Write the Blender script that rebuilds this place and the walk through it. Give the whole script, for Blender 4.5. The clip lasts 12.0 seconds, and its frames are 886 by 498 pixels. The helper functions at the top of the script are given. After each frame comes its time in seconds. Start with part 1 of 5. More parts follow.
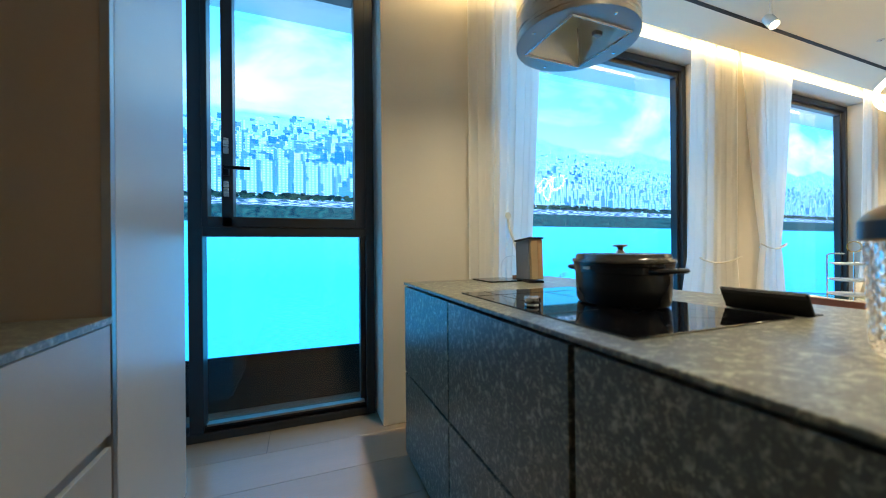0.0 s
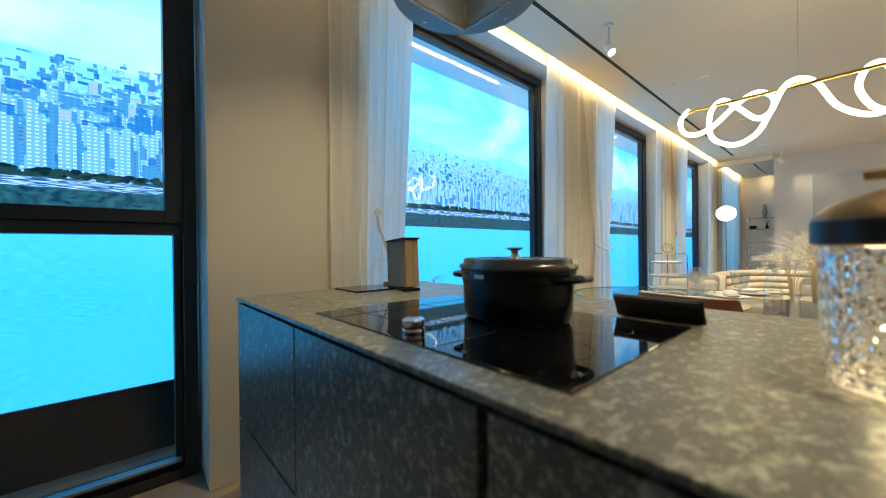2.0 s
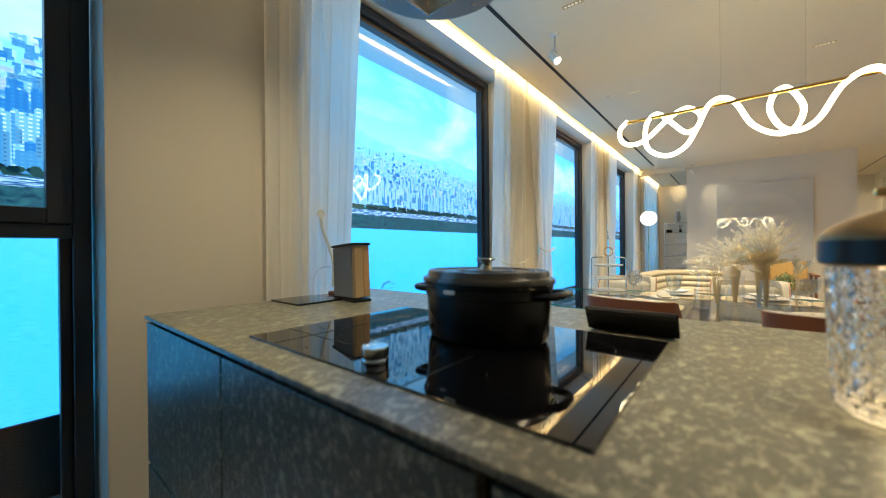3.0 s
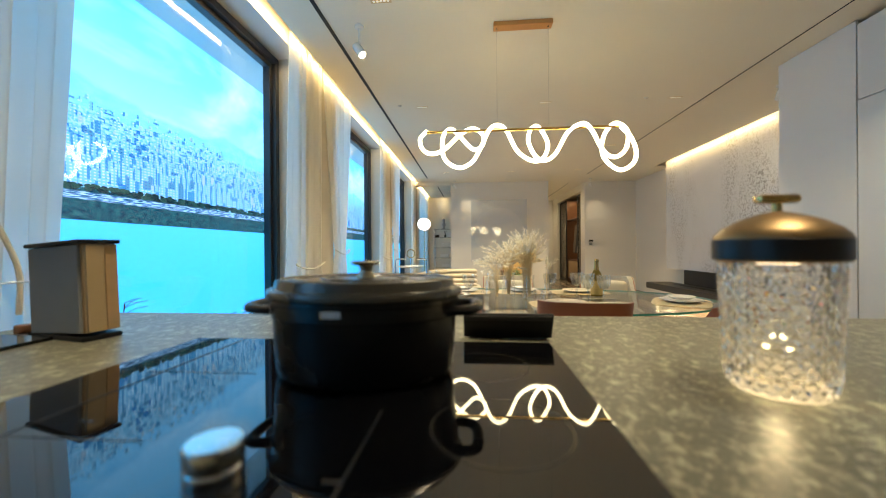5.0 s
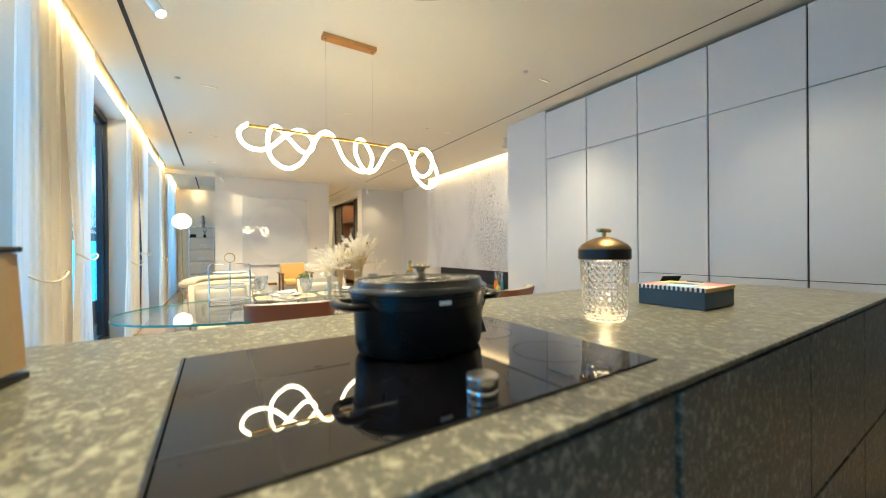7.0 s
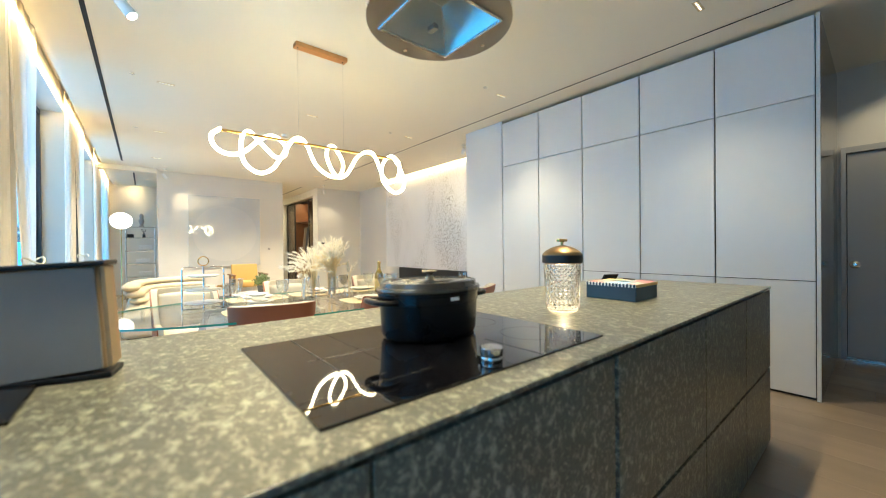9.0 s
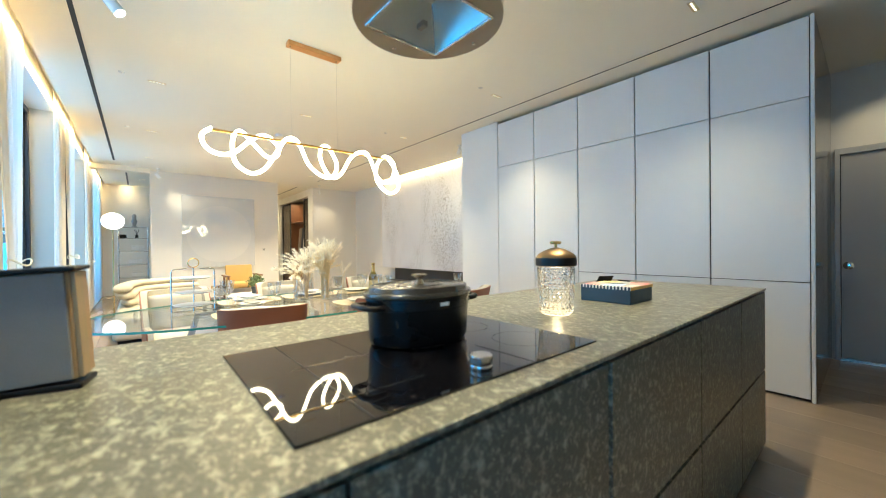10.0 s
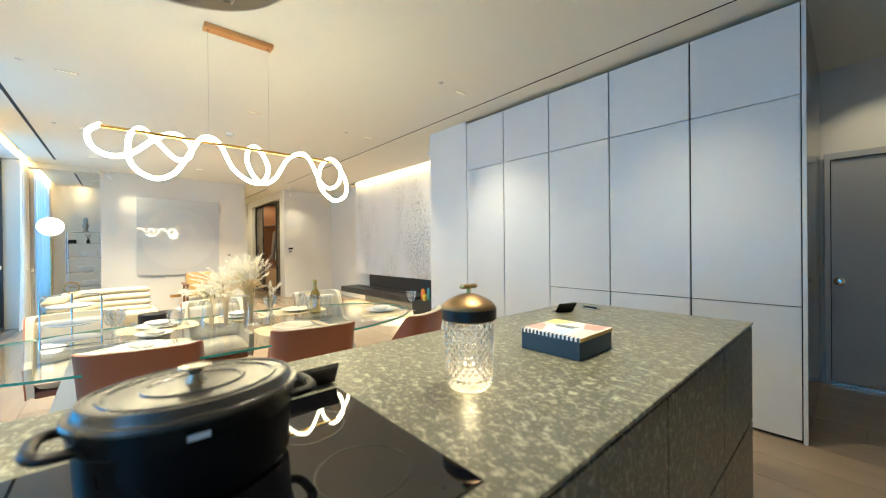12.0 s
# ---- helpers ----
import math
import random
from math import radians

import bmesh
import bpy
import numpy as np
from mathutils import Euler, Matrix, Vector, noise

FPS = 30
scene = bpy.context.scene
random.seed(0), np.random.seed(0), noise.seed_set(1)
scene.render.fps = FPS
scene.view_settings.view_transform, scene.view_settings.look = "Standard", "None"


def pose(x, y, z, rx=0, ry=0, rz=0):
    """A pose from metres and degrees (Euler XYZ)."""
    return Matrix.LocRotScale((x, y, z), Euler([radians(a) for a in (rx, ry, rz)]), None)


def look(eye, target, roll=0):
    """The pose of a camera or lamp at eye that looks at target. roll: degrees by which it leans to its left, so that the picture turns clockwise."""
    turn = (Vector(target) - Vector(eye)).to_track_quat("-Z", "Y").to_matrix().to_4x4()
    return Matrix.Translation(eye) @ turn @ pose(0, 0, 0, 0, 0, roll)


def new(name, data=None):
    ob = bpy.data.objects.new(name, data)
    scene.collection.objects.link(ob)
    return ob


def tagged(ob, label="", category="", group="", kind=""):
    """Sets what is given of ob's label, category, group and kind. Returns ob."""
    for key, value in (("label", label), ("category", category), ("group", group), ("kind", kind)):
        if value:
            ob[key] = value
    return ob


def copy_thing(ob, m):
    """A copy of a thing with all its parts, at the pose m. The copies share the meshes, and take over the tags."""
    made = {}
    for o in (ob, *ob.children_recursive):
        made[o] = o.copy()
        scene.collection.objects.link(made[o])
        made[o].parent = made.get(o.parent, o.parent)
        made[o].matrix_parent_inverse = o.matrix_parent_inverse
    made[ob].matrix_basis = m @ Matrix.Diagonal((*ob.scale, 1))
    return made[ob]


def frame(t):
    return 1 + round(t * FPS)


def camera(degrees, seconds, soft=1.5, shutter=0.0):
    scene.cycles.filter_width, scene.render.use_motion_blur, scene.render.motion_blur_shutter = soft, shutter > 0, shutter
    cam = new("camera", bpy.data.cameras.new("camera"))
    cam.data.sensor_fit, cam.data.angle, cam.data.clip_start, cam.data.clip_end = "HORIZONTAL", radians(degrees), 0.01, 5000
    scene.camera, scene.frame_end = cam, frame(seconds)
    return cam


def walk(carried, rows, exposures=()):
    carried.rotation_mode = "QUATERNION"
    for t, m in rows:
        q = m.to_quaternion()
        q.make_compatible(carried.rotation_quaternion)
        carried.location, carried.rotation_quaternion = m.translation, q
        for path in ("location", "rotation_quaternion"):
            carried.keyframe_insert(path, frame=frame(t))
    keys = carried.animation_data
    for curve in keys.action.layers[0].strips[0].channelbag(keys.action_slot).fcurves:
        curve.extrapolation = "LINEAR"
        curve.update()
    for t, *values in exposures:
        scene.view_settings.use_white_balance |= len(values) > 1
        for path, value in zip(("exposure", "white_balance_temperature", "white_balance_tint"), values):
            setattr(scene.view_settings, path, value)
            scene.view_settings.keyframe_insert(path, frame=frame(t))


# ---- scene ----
cam = camera(101.6, 12.0, soft=1.0)
cam.data.dof.use_dof, cam.data.dof.focus_distance, cam.data.dof.aperture_fstop = True, 3.0, 2.2
PATH = [
    (0, (0.162, 0.23, 1.097), (0.885, 2.094, 1.096), -0.5),
    (0.5, (0.194, 0.304, 1.091), (1.154, 2.059, 1.089), -0.6),
    (1, (0.253, 0.387, 1.092), (1.371, 2.045, 1.087), -0.6),
    (1.5, (0.302, 0.451, 1.099), (1.53, 2.029, 1.093), -0.6),
    (2, (0.324, 0.507, 1.106), (1.657, 1.998, 1.099), -0.6),
    (2.5, (0.33, 0.568, 1.124), (1.773, 1.952, 1.118), -0.6),
    (4.5, (0.5, 0.805, 1.134), (2.417, 1.375, 1.128), -0.3),
    (5, (0.487, 0.898, 1.125), (2.481, 1.063, 1.123), -0.4),
    (5.5, (0.456, 1.029, 1.128), (2.445, 0.815, 1.121), -0.2),
    (6, (0.427, 1.165, 1.152), (2.347, 0.605, 1.147), -0.5),
    (6.5, (0.401, 1.334, 1.146), (2.218, 0.497, 1.141), -0.4),
    (7, (0.366, 1.466, 1.143), (2.061, 0.405, 1.138), -0.5),
    (7.5, (0.32, 1.569, 1.151), (1.928, 0.379, 1.142), -0.5),
    (9.5, (0.251, 1.717, 1.175), (1.789, 0.439, 1.163), -0.6),
    (10, (0.262, 1.679, 1.18), (1.793, 0.392, 1.169), -0.6),
    (10.5, (0.303, 1.59, 1.201), (1.824, 0.291, 1.192), -0.6),
    (11, (0.355, 1.474, 1.244), (1.86, 0.158, 1.231), -0.6),
    (11.5, (0.369, 1.345, 1.265), (1.864, 0.016, 1.255), -0.6),
    (12, (0.35, 1.168, 1.298), (1.846, -0.159, 1.289), -0.6),
]
EXPOSURES = [(0.0, -0.15, 6450, 12.0), (0.5, -0.38, 6350, 12.0), (1.0, -0.6, 6250, 12.0), (1.5, -0.62, 6400, 12.0), (2.5, -0.54, 6700, 12.0), (4.5, -0.5, 6900, 11.0), (5.0, -0.47, 6900, 11.0), (5.5, -0.42, 6850, 10.0),
             (6.0, -0.22, 6750, 11.0), (7.0, 0.22, 6600, 11.0), (9.5, 0.46, 6250, 9.0), (12.0, 0.44, 6150, 9.0)]
walk(cam, [(t, look(eye, target, roll)) for t, eye, target, roll in PATH], EXPOSURES)

# ---- world and lamps ----
world = bpy.data.worlds.new("world")
scene.world = world
world.use_nodes = True
world.node_tree.nodes["Background"].inputs[0].default_value = (0.02, 0.025, 0.03, 1)
world.node_tree.nodes["Background"].inputs[1].default_value = 0.3

CEIL = 2.895
COVE = (1.0, 0.73, 0.34)
WARM, SOFT = (1.0, 0.79, 0.42), (1.0, 0.86, 0.57)


def area_lamp(name, eye, target, sx, sy, watts, colour):
    data = bpy.data.lights.new(name, "AREA")
    data.shape, data.size, data.size_y, data.energy, data.color = "RECTANGLE", sx, sy, watts, colour
    ob = new(name, data)
    ob.matrix_world = look(eye, target)
    return ob


def spot_lamp(name, eye, target, angle, watts, colour, radius=0.03, blend=0.7):
    data = bpy.data.lights.new(name, "SPOT")
    data.spot_size, data.spot_blend, data.energy, data.color, data.shadow_soft_size = radians(angle), blend, watts, colour, radius
    ob = new(name, data)
    ob.matrix_world = look(eye, target)
    return ob


# cove strips above the windows, in the far nook and over the stone wall
area_lamp("cove_lamp", (5.3, 2.372, 2.914), (5.3, 2.46, 2.875), 9.4, 0.03, 62, COVE)
area_lamp("cove_lamp", (11.6, 2.372, 2.914), (11.6, 2.46, 2.875), 2.4, 0.03, 26, COVE)
area_lamp("cove_lamp", (12.86, 1.9, 2.86), (12.95, 1.9, 2.75), 0.03, 0.9, 3, WARM)
area_lamp("cove_lamp", (6.5, -3.115, 2.945), (6.5, -3.236, 2.86), 4.2, 0.03, 17, COVE)
area_lamp("bench_lamp", (7.2, -3.05, 0.235), (7.2, -3.05, 0.0), 2.9, 0.05, 34, WARM)
# recessed five-eye downlights; the last, at x 11.7, is added unseen to brighten the nook
SLOTS = [(1.09, 0.02), (1.09, 1.54), (1.09, -1.4), (3.02, -1.46), (3.02, 1.54), (4.97, -1.5), (4.97, 0.01), (4.97, 1.52),
         (6.95, -1.5), (6.95, 0.01), (6.95, 1.52), (8.9, -1.5), (8.9, 0.01), (8.9, 1.52), (11.7, 1.6)]
for sx, sy in SLOTS:
    if sx < 2:
        watts = 215 if sy > -1 else 75
    elif sx < 4:
        watts = 215 if sy > 0 else 135
    else:
        watts = 130 if sx > 11 else 460 if sx > 8 else 340 if sy > -1 else 190
    spot_lamp("downlight_lamp", (sx, sy, CEIL - 0.012), (sx, sy, 0), 98, watts, SOFT, 0.04, 1.0)
# adjustable track heads
TRACK = [((3.29, 1.784, 2.70), (2.6, 0.6, 0.9)), ((9.92, 1.361, 2.741), (10.3, 0.45, 1.5)),
         ((9.953, -2.087, 2.712), (10.7, -2.75, 1.3)), ((4.742, -2.469, 2.79), (6.5, -3.2, 1.6))]
for e, g in TRACK:
    d = (Vector(g) - Vector(e)).normalized()
    spot_lamp("track_lamp", Vector(e) + d * 0.07, g, 70, 20 if e[0] > 9 else 60, SOFT, 0.03, 1.0)
spot_lamp("hall_lamp", (0.15, -3.25, 2.86), (0.15, -3.5, 0.5), 105, 15, SOFT)

# ---- materials ----


def mat(name, colour, rough=0.5, metal=0.0, vary=0.08, scale=6.0, fine=60.0, bump=0.02, spec=0.5, stretch=(1, 1, 1), coat=0.0, rvary=0.08):
    m = bpy.data.materials.new(name)
    m.use_nodes = True
    nt = m.node_tree
    b = nt.nodes["Principled BSDF"]
    tc = nt.nodes.new("ShaderNodeTexCoord")
    mp = nt.nodes.new("ShaderNodeMapping")
    mp.inputs["Scale"].default_value = stretch
    nt.links.new(tc.outputs["Object"], mp.inputs["Vector"])
    n1, n2 = nt.nodes.new("ShaderNodeTexNoise"), nt.nodes.new("ShaderNodeTexNoise")
    n1.inputs["Scale"].default_value, n2.inputs["Scale"].default_value = scale, fine
    n1.inputs["Detail"].default_value = 4
    for n in (n1, n2):
        nt.links.new(mp.outputs[0], n.inputs["Vector"])
    mx = nt.nodes.new("ShaderNodeMix")
    mx.data_type = "RGBA"
    lo = tuple(max(0, c * (1 - vary)) for c in colour)
    hi = tuple(min(1, c * (1 + vary)) for c in colour)
    mx.inputs[6].default_value, mx.inputs[7].default_value = (*lo, 1), (*hi, 1)
    ad = nt.nodes.new("ShaderNodeMath")
    ad.operation = "MULTIPLY_ADD"
    ad.inputs[1].default_value, ad.inputs[2].default_value = 0.35, 0.0
    nt.links.new(n2.outputs[0], ad.inputs[0])
    sm = nt.nodes.new("ShaderNodeMath")
    sm.operation = "MULTIPLY_ADD"
    sm.inputs[1].default_value = 0.75
    nt.links.new(n1.outputs[0], sm.inputs[0])
    nt.links.new(ad.outputs[0], sm.inputs[2])
    nt.links.new(sm.outputs[0], mx.inputs[0])
    nt.links.new(mx.outputs[2], b.inputs["Base Color"])
    mr = nt.nodes.new("ShaderNodeMapRange")
    mr.inputs["To Min"].default_value, mr.inputs["To Max"].default_value = max(0.02, rough - rvary), min(1, rough + rvary)
    nt.links.new(n1.outputs[0], mr.inputs["Value"])
    nt.links.new(mr.outputs[0], b.inputs["Roughness"])
    b.inputs["Metallic"].default_value = metal
    b.inputs["Specular IOR Level"].default_value = spec
    b.inputs["Coat Weight"].default_value = coat
    if bump:
        bp = nt.nodes.new("ShaderNodeBump")
        bp.inputs["Strength"].default_value, bp.inputs["Distance"].default_value = bump, 0.01
        nt.links.new(n2.outputs[0], bp.inputs["Height"])
        nt.links.new(bp.outputs[0], b.inputs["Normal"])
    return m


def glow(name, colour, strength):
    m = bpy.data.materials.new(name)
    m.use_nodes = True
    b = m.node_tree.nodes["Principled BSDF"]
    b.inputs["Base Color"].default_value = (*colour, 1)
    b.inputs["Emission Color"].default_value = (*colour, 1)
    b.inputs["Emission Strength"].default_value = strength
    return m


def glass(name, colour=(1, 1, 1), rough=0.0, ior=1.45):
    m = bpy.data.materials.new(name)
    m.use_nodes = True
    b = m.node_tree.nodes["Principled BSDF"]
    b.inputs["Base Color"].default_value = (*colour, 1)
    b.inputs["Roughness"].default_value, b.inputs["IOR"].default_value, b.inputs["Transmission Weight"].default_value = rough, ior, 1.0
    return m


def pane_glass(name, tint=(0.97, 0.99, 1.0), gloss=0.35, base=0.045):
    """Thin pane: clear, with a Fresnel reflection."""
    m = bpy.data.materials.new(name)
    m.use_nodes = True
    nt = m.node_tree
    nt.nodes.remove(nt.nodes["Principled BSDF"])
    out = nt.nodes["Material Output"]
    t, g = nt.nodes.new("ShaderNodeBsdfTransparent"), nt.nodes.new("ShaderNodeBsdfGlossy")
    t.inputs[0].default_value = (*tint, 1)
    g.inputs["Roughness"].default_value = 0.02
    fr = nt.nodes.new("ShaderNodeLayerWeight")
    fr.inputs[0].default_value = 0.5
    pw = nt.nodes.new("ShaderNodeMath")
    pw.operation, pw.inputs[1].default_value = "POWER", 4.0
    nt.links.new(fr.outputs["Facing"], pw.inputs[0])
    sc = nt.nodes.new("ShaderNodeMath")
    sc.operation, sc.inputs[1].default_value, sc.inputs[2].default_value = "MULTIPLY_ADD", gloss * 0.9, base
    nt.links.new(pw.outputs[0], sc.inputs[0])
    mx = nt.nodes.new("ShaderNodeMixShader")
    nt.links.new(sc.outputs[0], mx.inputs[0])
    nt.links.new(t.outputs[0], mx.inputs[1])
    nt.links.new(g.outputs[0], mx.inputs[2])
    nt.links.new(mx.outputs[0], out.inputs[0])
    return m


def sheer(name, colour):
    """Thin woven voile: reflects, lets light through, and is a little see-through."""
    m = mat(name, colour, 0.9, vary=0.02, scale=3, fine=300, bump=0.0)
    nt = m.node_tree
    b = nt.nodes["Principled BSDF"]
    tr, tp, m1, m2 = (nt.nodes.new(k) for k in ("ShaderNodeBsdfTranslucent", "ShaderNodeBsdfTransparent", "ShaderNodeMixShader", "ShaderNodeMixShader"))
    tr.inputs[0].default_value = (*colour, 1)
    m1.inputs[0].default_value, m2.inputs[0].default_value = 0.5, 0.05
    nt.links.new(b.outputs[0], m1.inputs[1])
    nt.links.new(tr.outputs[0], m1.inputs[2])
    nt.links.new(m1.outputs[0], m2.inputs[1])
    nt.links.new(tp.outputs[0], m2.inputs[2])
    nt.links.new(m2.outputs[0], nt.nodes["Material Output"].inputs[0])
    return m


def fleck_stone(name, dark, pale, amount, rough):
    """Leathered granite: dark ground with pale streaked crystals."""
    m = mat(name, dark, rough, vary=0.3, scale=9, fine=140, bump=0.12)
    nt = m.node_tree
    b = nt.nodes["Principled BSDF"]
    base = b.inputs["Base Color"].links[0].from_socket
    tc = nt.nodes.new("ShaderNodeTexCoord")
    mp = nt.nodes.new("ShaderNodeMapping")
    mp.inputs["Rotation"].default_value = (0.5, 0.4, 0.6)
    mp.inputs["Scale"].default_value = (1.0, 1.35, 1.15)
    nt.links.new(tc.outputs["Object"], mp.inputs[0])
    masks = []
    for sc, lo, hi in ((34, 0.52, 0.66), (80, 0.54, 0.68)):
        n = nt.nodes.new("ShaderNodeTexNoise")
        n.inputs["Scale"].default_value, n.inputs["Detail"].default_value, n.inputs["Roughness"].default_value = sc, 6, 0.62
        n.inputs["Distortion"].default_value = 0.25
        nt.links.new(mp.outputs[0], n.inputs["Vector"])
        r = nt.nodes.new("ShaderNodeMapRange")
        r.inputs["From Min"].default_value, r.inputs["From Max"].default_value = lo, hi
        nt.links.new(n.outputs[0], r.inputs[0])
        masks.append(r)
    mm = nt.nodes.new("ShaderNodeMath")
    mm.operation = "MAXIMUM"
    nt.links.new(masks[0].outputs[0], mm.inputs[0])
    nt.links.new(masks[1].outputs[0], mm.inputs[1])
    am = nt.nodes.new("ShaderNodeMath")
    am.operation, am.inputs[1].default_value = "MULTIPLY", amount
    nt.links.new(mm.outputs[0], am.inputs[0])
    mx = nt.nodes.new("ShaderNodeMix")
    mx.data_type = "RGBA"
    mx.inputs[7].default_value = (*pale, 1)
    nt.links.new(am.outputs[0], mx.inputs[0])
    nt.links.new(base, mx.inputs[6])
    nt.links.new(mx.outputs[2], b.inputs["Base Color"])
    return m


M_WALL = mat("warm_white_plaster", (0.70, 0.67, 0.61), 0.7, vary=0.03, scale=1.5, bump=0.03)
M_PIER = mat("beige_wall_panel", (0.62, 0.57, 0.48), 0.6, vary=0.03, scale=1.5, bump=0.03)
M_CEIL = mat("ceiling_paint", (0.78, 0.73, 0.61), 0.8, vary=0.02, scale=1.0, bump=0.02)
M_REVEAL = mat("painted_reveal", (0.72, 0.72, 0.70), 0.45, vary=0.02, scale=2)
M_CAB = mat("matt_white_lacquer", (0.66, 0.67, 0.68), 0.38, vary=0.015, scale=2, fine=200, bump=0.01)
M_GREYCAB = mat("matt_grey_lacquer", (0.42, 0.44, 0.46), 0.32, vary=0.02, scale=2, fine=200, bump=0.01)
M_DRAWER = mat("grey_drawer_lacquer", (0.29, 0.30, 0.31), 0.36, vary=0.02, scale=2, fine=200, bump=0.01)
M_TAUPE = mat("taupe_panel", (0.36, 0.27, 0.19), 0.6, vary=0.06, scale=2.5)
M_DARKLINE = mat("black_channel", (0.012, 0.012, 0.013), 0.6, vary=0.1)
M_FRAME = mat("anthracite_aluminium", (0.035, 0.038, 0.042), 0.38, 0.3, vary=0.08, fine=220)
M_STONE = fleck_stone("leathered_granite", (0.092, 0.090, 0.067), (0.46, 0.45, 0.325), 0.72, 0.33)
M_HOB = mat("black_ceramic_glass", (0.003, 0.003, 0.004), 0.03, vary=0.02, bump=0.0, rvary=0.005, spec=0.8)
M_HOBLINE = mat("hob_print", (0.055, 0.053, 0.048), 0.25, vary=0.05, bump=0.0)
M_STEEL = mat("brushed_steel", (0.60, 0.58, 0.53), 0.28, 1.0, vary=0.06, scale=4, fine=90, stretch=(1, 1, 30), bump=0.02)
M_STEELDARK = mat("satin_steel_ring", (0.36, 0.35, 0.33), 0.4, 1.0, vary=0.05, fine=150)
M_CHROME = mat("chrome", (0.78, 0.78, 0.78), 0.08, 1.0, vary=0.02, bump=0.0, rvary=0.02)
M_GOLD = mat("brushed_brass", (0.78, 0.52, 0.20), 0.25, 1.0, vary=0.06, fine=120)
M_COPPER = mat("copper_plate", (0.62, 0.36, 0.18), 0.35, 1.0, vary=0.06, fine=120)
M_IRON = mat("black_enamel_iron", (0.005, 0.005, 0.006), 0.27, vary=0.15, fine=260, bump=0.04, spec=0.32)
M_BLACK = mat("satin_black_plastic", (0.008, 0.008, 0.009), 0.4, vary=0.1, spec=0.2)
M_FLOORJOINT = mat("floor_joint", (0.12, 0.10, 0.08), 0.7)
M_CURTAIN = sheer("sheer_curtain", (0.92, 0.90, 0.85))
M_SOFA = mat("cream_leather", (0.47, 0.41, 0.30), 0.45, vary=0.04, scale=5, fine=120, bump=0.05)
M_TAN = mat("chestnut_leather", (0.27, 0.088, 0.042), 0.42, vary=0.1, scale=7, fine=180, bump=0.06)
M_CREAM = mat("cream_cushion", (0.57, 0.52, 0.42), 0.75, vary=0.04, scale=6, fine=220, bump=0.06)
M_MUSTARD = mat("mustard_leather", (0.52, 0.32, 0.10), 0.5, vary=0.08, scale=6)
M_WOOD = mat("oiled_oak", (0.42, 0.27, 0.14), 0.5, vary=0.2, scale=5, fine=60, stretch=(1, 1, 8))
M_WALNUT = mat("walnut", (0.17, 0.075, 0.035), 0.45, vary=0.25, scale=5, fine=60, stretch=(1, 1, 8))
M_CHINA = mat("white_china", (0.82, 0.81, 0.78), 0.2, vary=0.02, bump=0.0)
M_BENCH = mat("black_slate", (0.03, 0.031, 0.033), 0.45, vary=0.25, scale=8, fine=90, bump=0.06)
M_CANVAS = mat("white_canvas", (0.64, 0.64, 0.62), 0.3, vary=0.02, scale=3, bump=0.02, rvary=0.03)
M_TABLEGLASS = pane_glass("table_glass", (0.96, 0.985, 0.98), 0.6)
M_THIN = pane_glass("thin_glass", (0.994, 0.997, 0.997), 1.0, 0.075)
M_STEMGLASS = pane_glass("stemware_glass", (0.965, 0.975, 0.975), 1.0, 0.17)
M_GREENEDGE = mat("green_glass_edge", (0.05, 0.28, 0.22), 0.15, vary=0.1, bump=0.0)
M_PANE = pane_glass("window_glass")
M_TUBE = glow("white_light_tube", (1.0, 0.86, 0.52), 17.0)
M_GLOBE = glow("opal_globe", (1.0, 0.95, 0.86), 3.0)
M_EYE = glow("lamp_eye", (1.0, 0.85, 0.6), 2.5)
M_LENS = glow("spotlight_lens", (1.0, 0.88, 0.66), 9.0)
M_WARMSTRIP = glow("warm_led_strip", (1.0, 0.72, 0.38), 9.0)
M_DRY = sheer("dried_grass", (0.92, 0.80, 0.56))
M_DRYWHITE = sheer("bleached_grass", (0.97, 0.93, 0.83))
M_LEAF = mat("green_leaf", (0.07, 0.12, 0.035), 0.6, vary=0.3, scale=20)
M_ROPE = mat("cream_rope", (0.70, 0.66, 0.56), 0.8, vary=0.1, scale=40)
# ---- mesh helpers ----


def finish(bm, name, material, smooth=None):
    me = bpy.data.meshes.new(name)
    bmesh.ops.recalc_face_normals(bm, faces=bm.faces[:])
    if smooth is not None:
        for f in bm.faces:
            f.smooth = True
        lim = radians(smooth)
        for e in bm.edges:
            if len(e.link_faces) == 2 and e.calc_face_angle(0) > lim:
                e.smooth = False
    bm.to_mesh(me)
    bm.free()
    for m in (material if isinstance(material, (list, tuple)) else [material]):
        me.materials.append(m)
    return me


def part(name, bm, material, parent=None, label="", smooth=None, at=None, kind=""):
    ob = new(name, finish(bm, name, material, smooth))
    if parent is not None:
        ob.parent = parent
    if at is not None:
        ob.matrix_basis = at
    return tagged(ob, label, kind=kind)


def thing(name, m, label, category, group="", kind=""):
    ob = new(name)
    ob.empty_display_size = 0.1
    ob.matrix_basis = m
    return tagged(ob, label, category, group, kind)


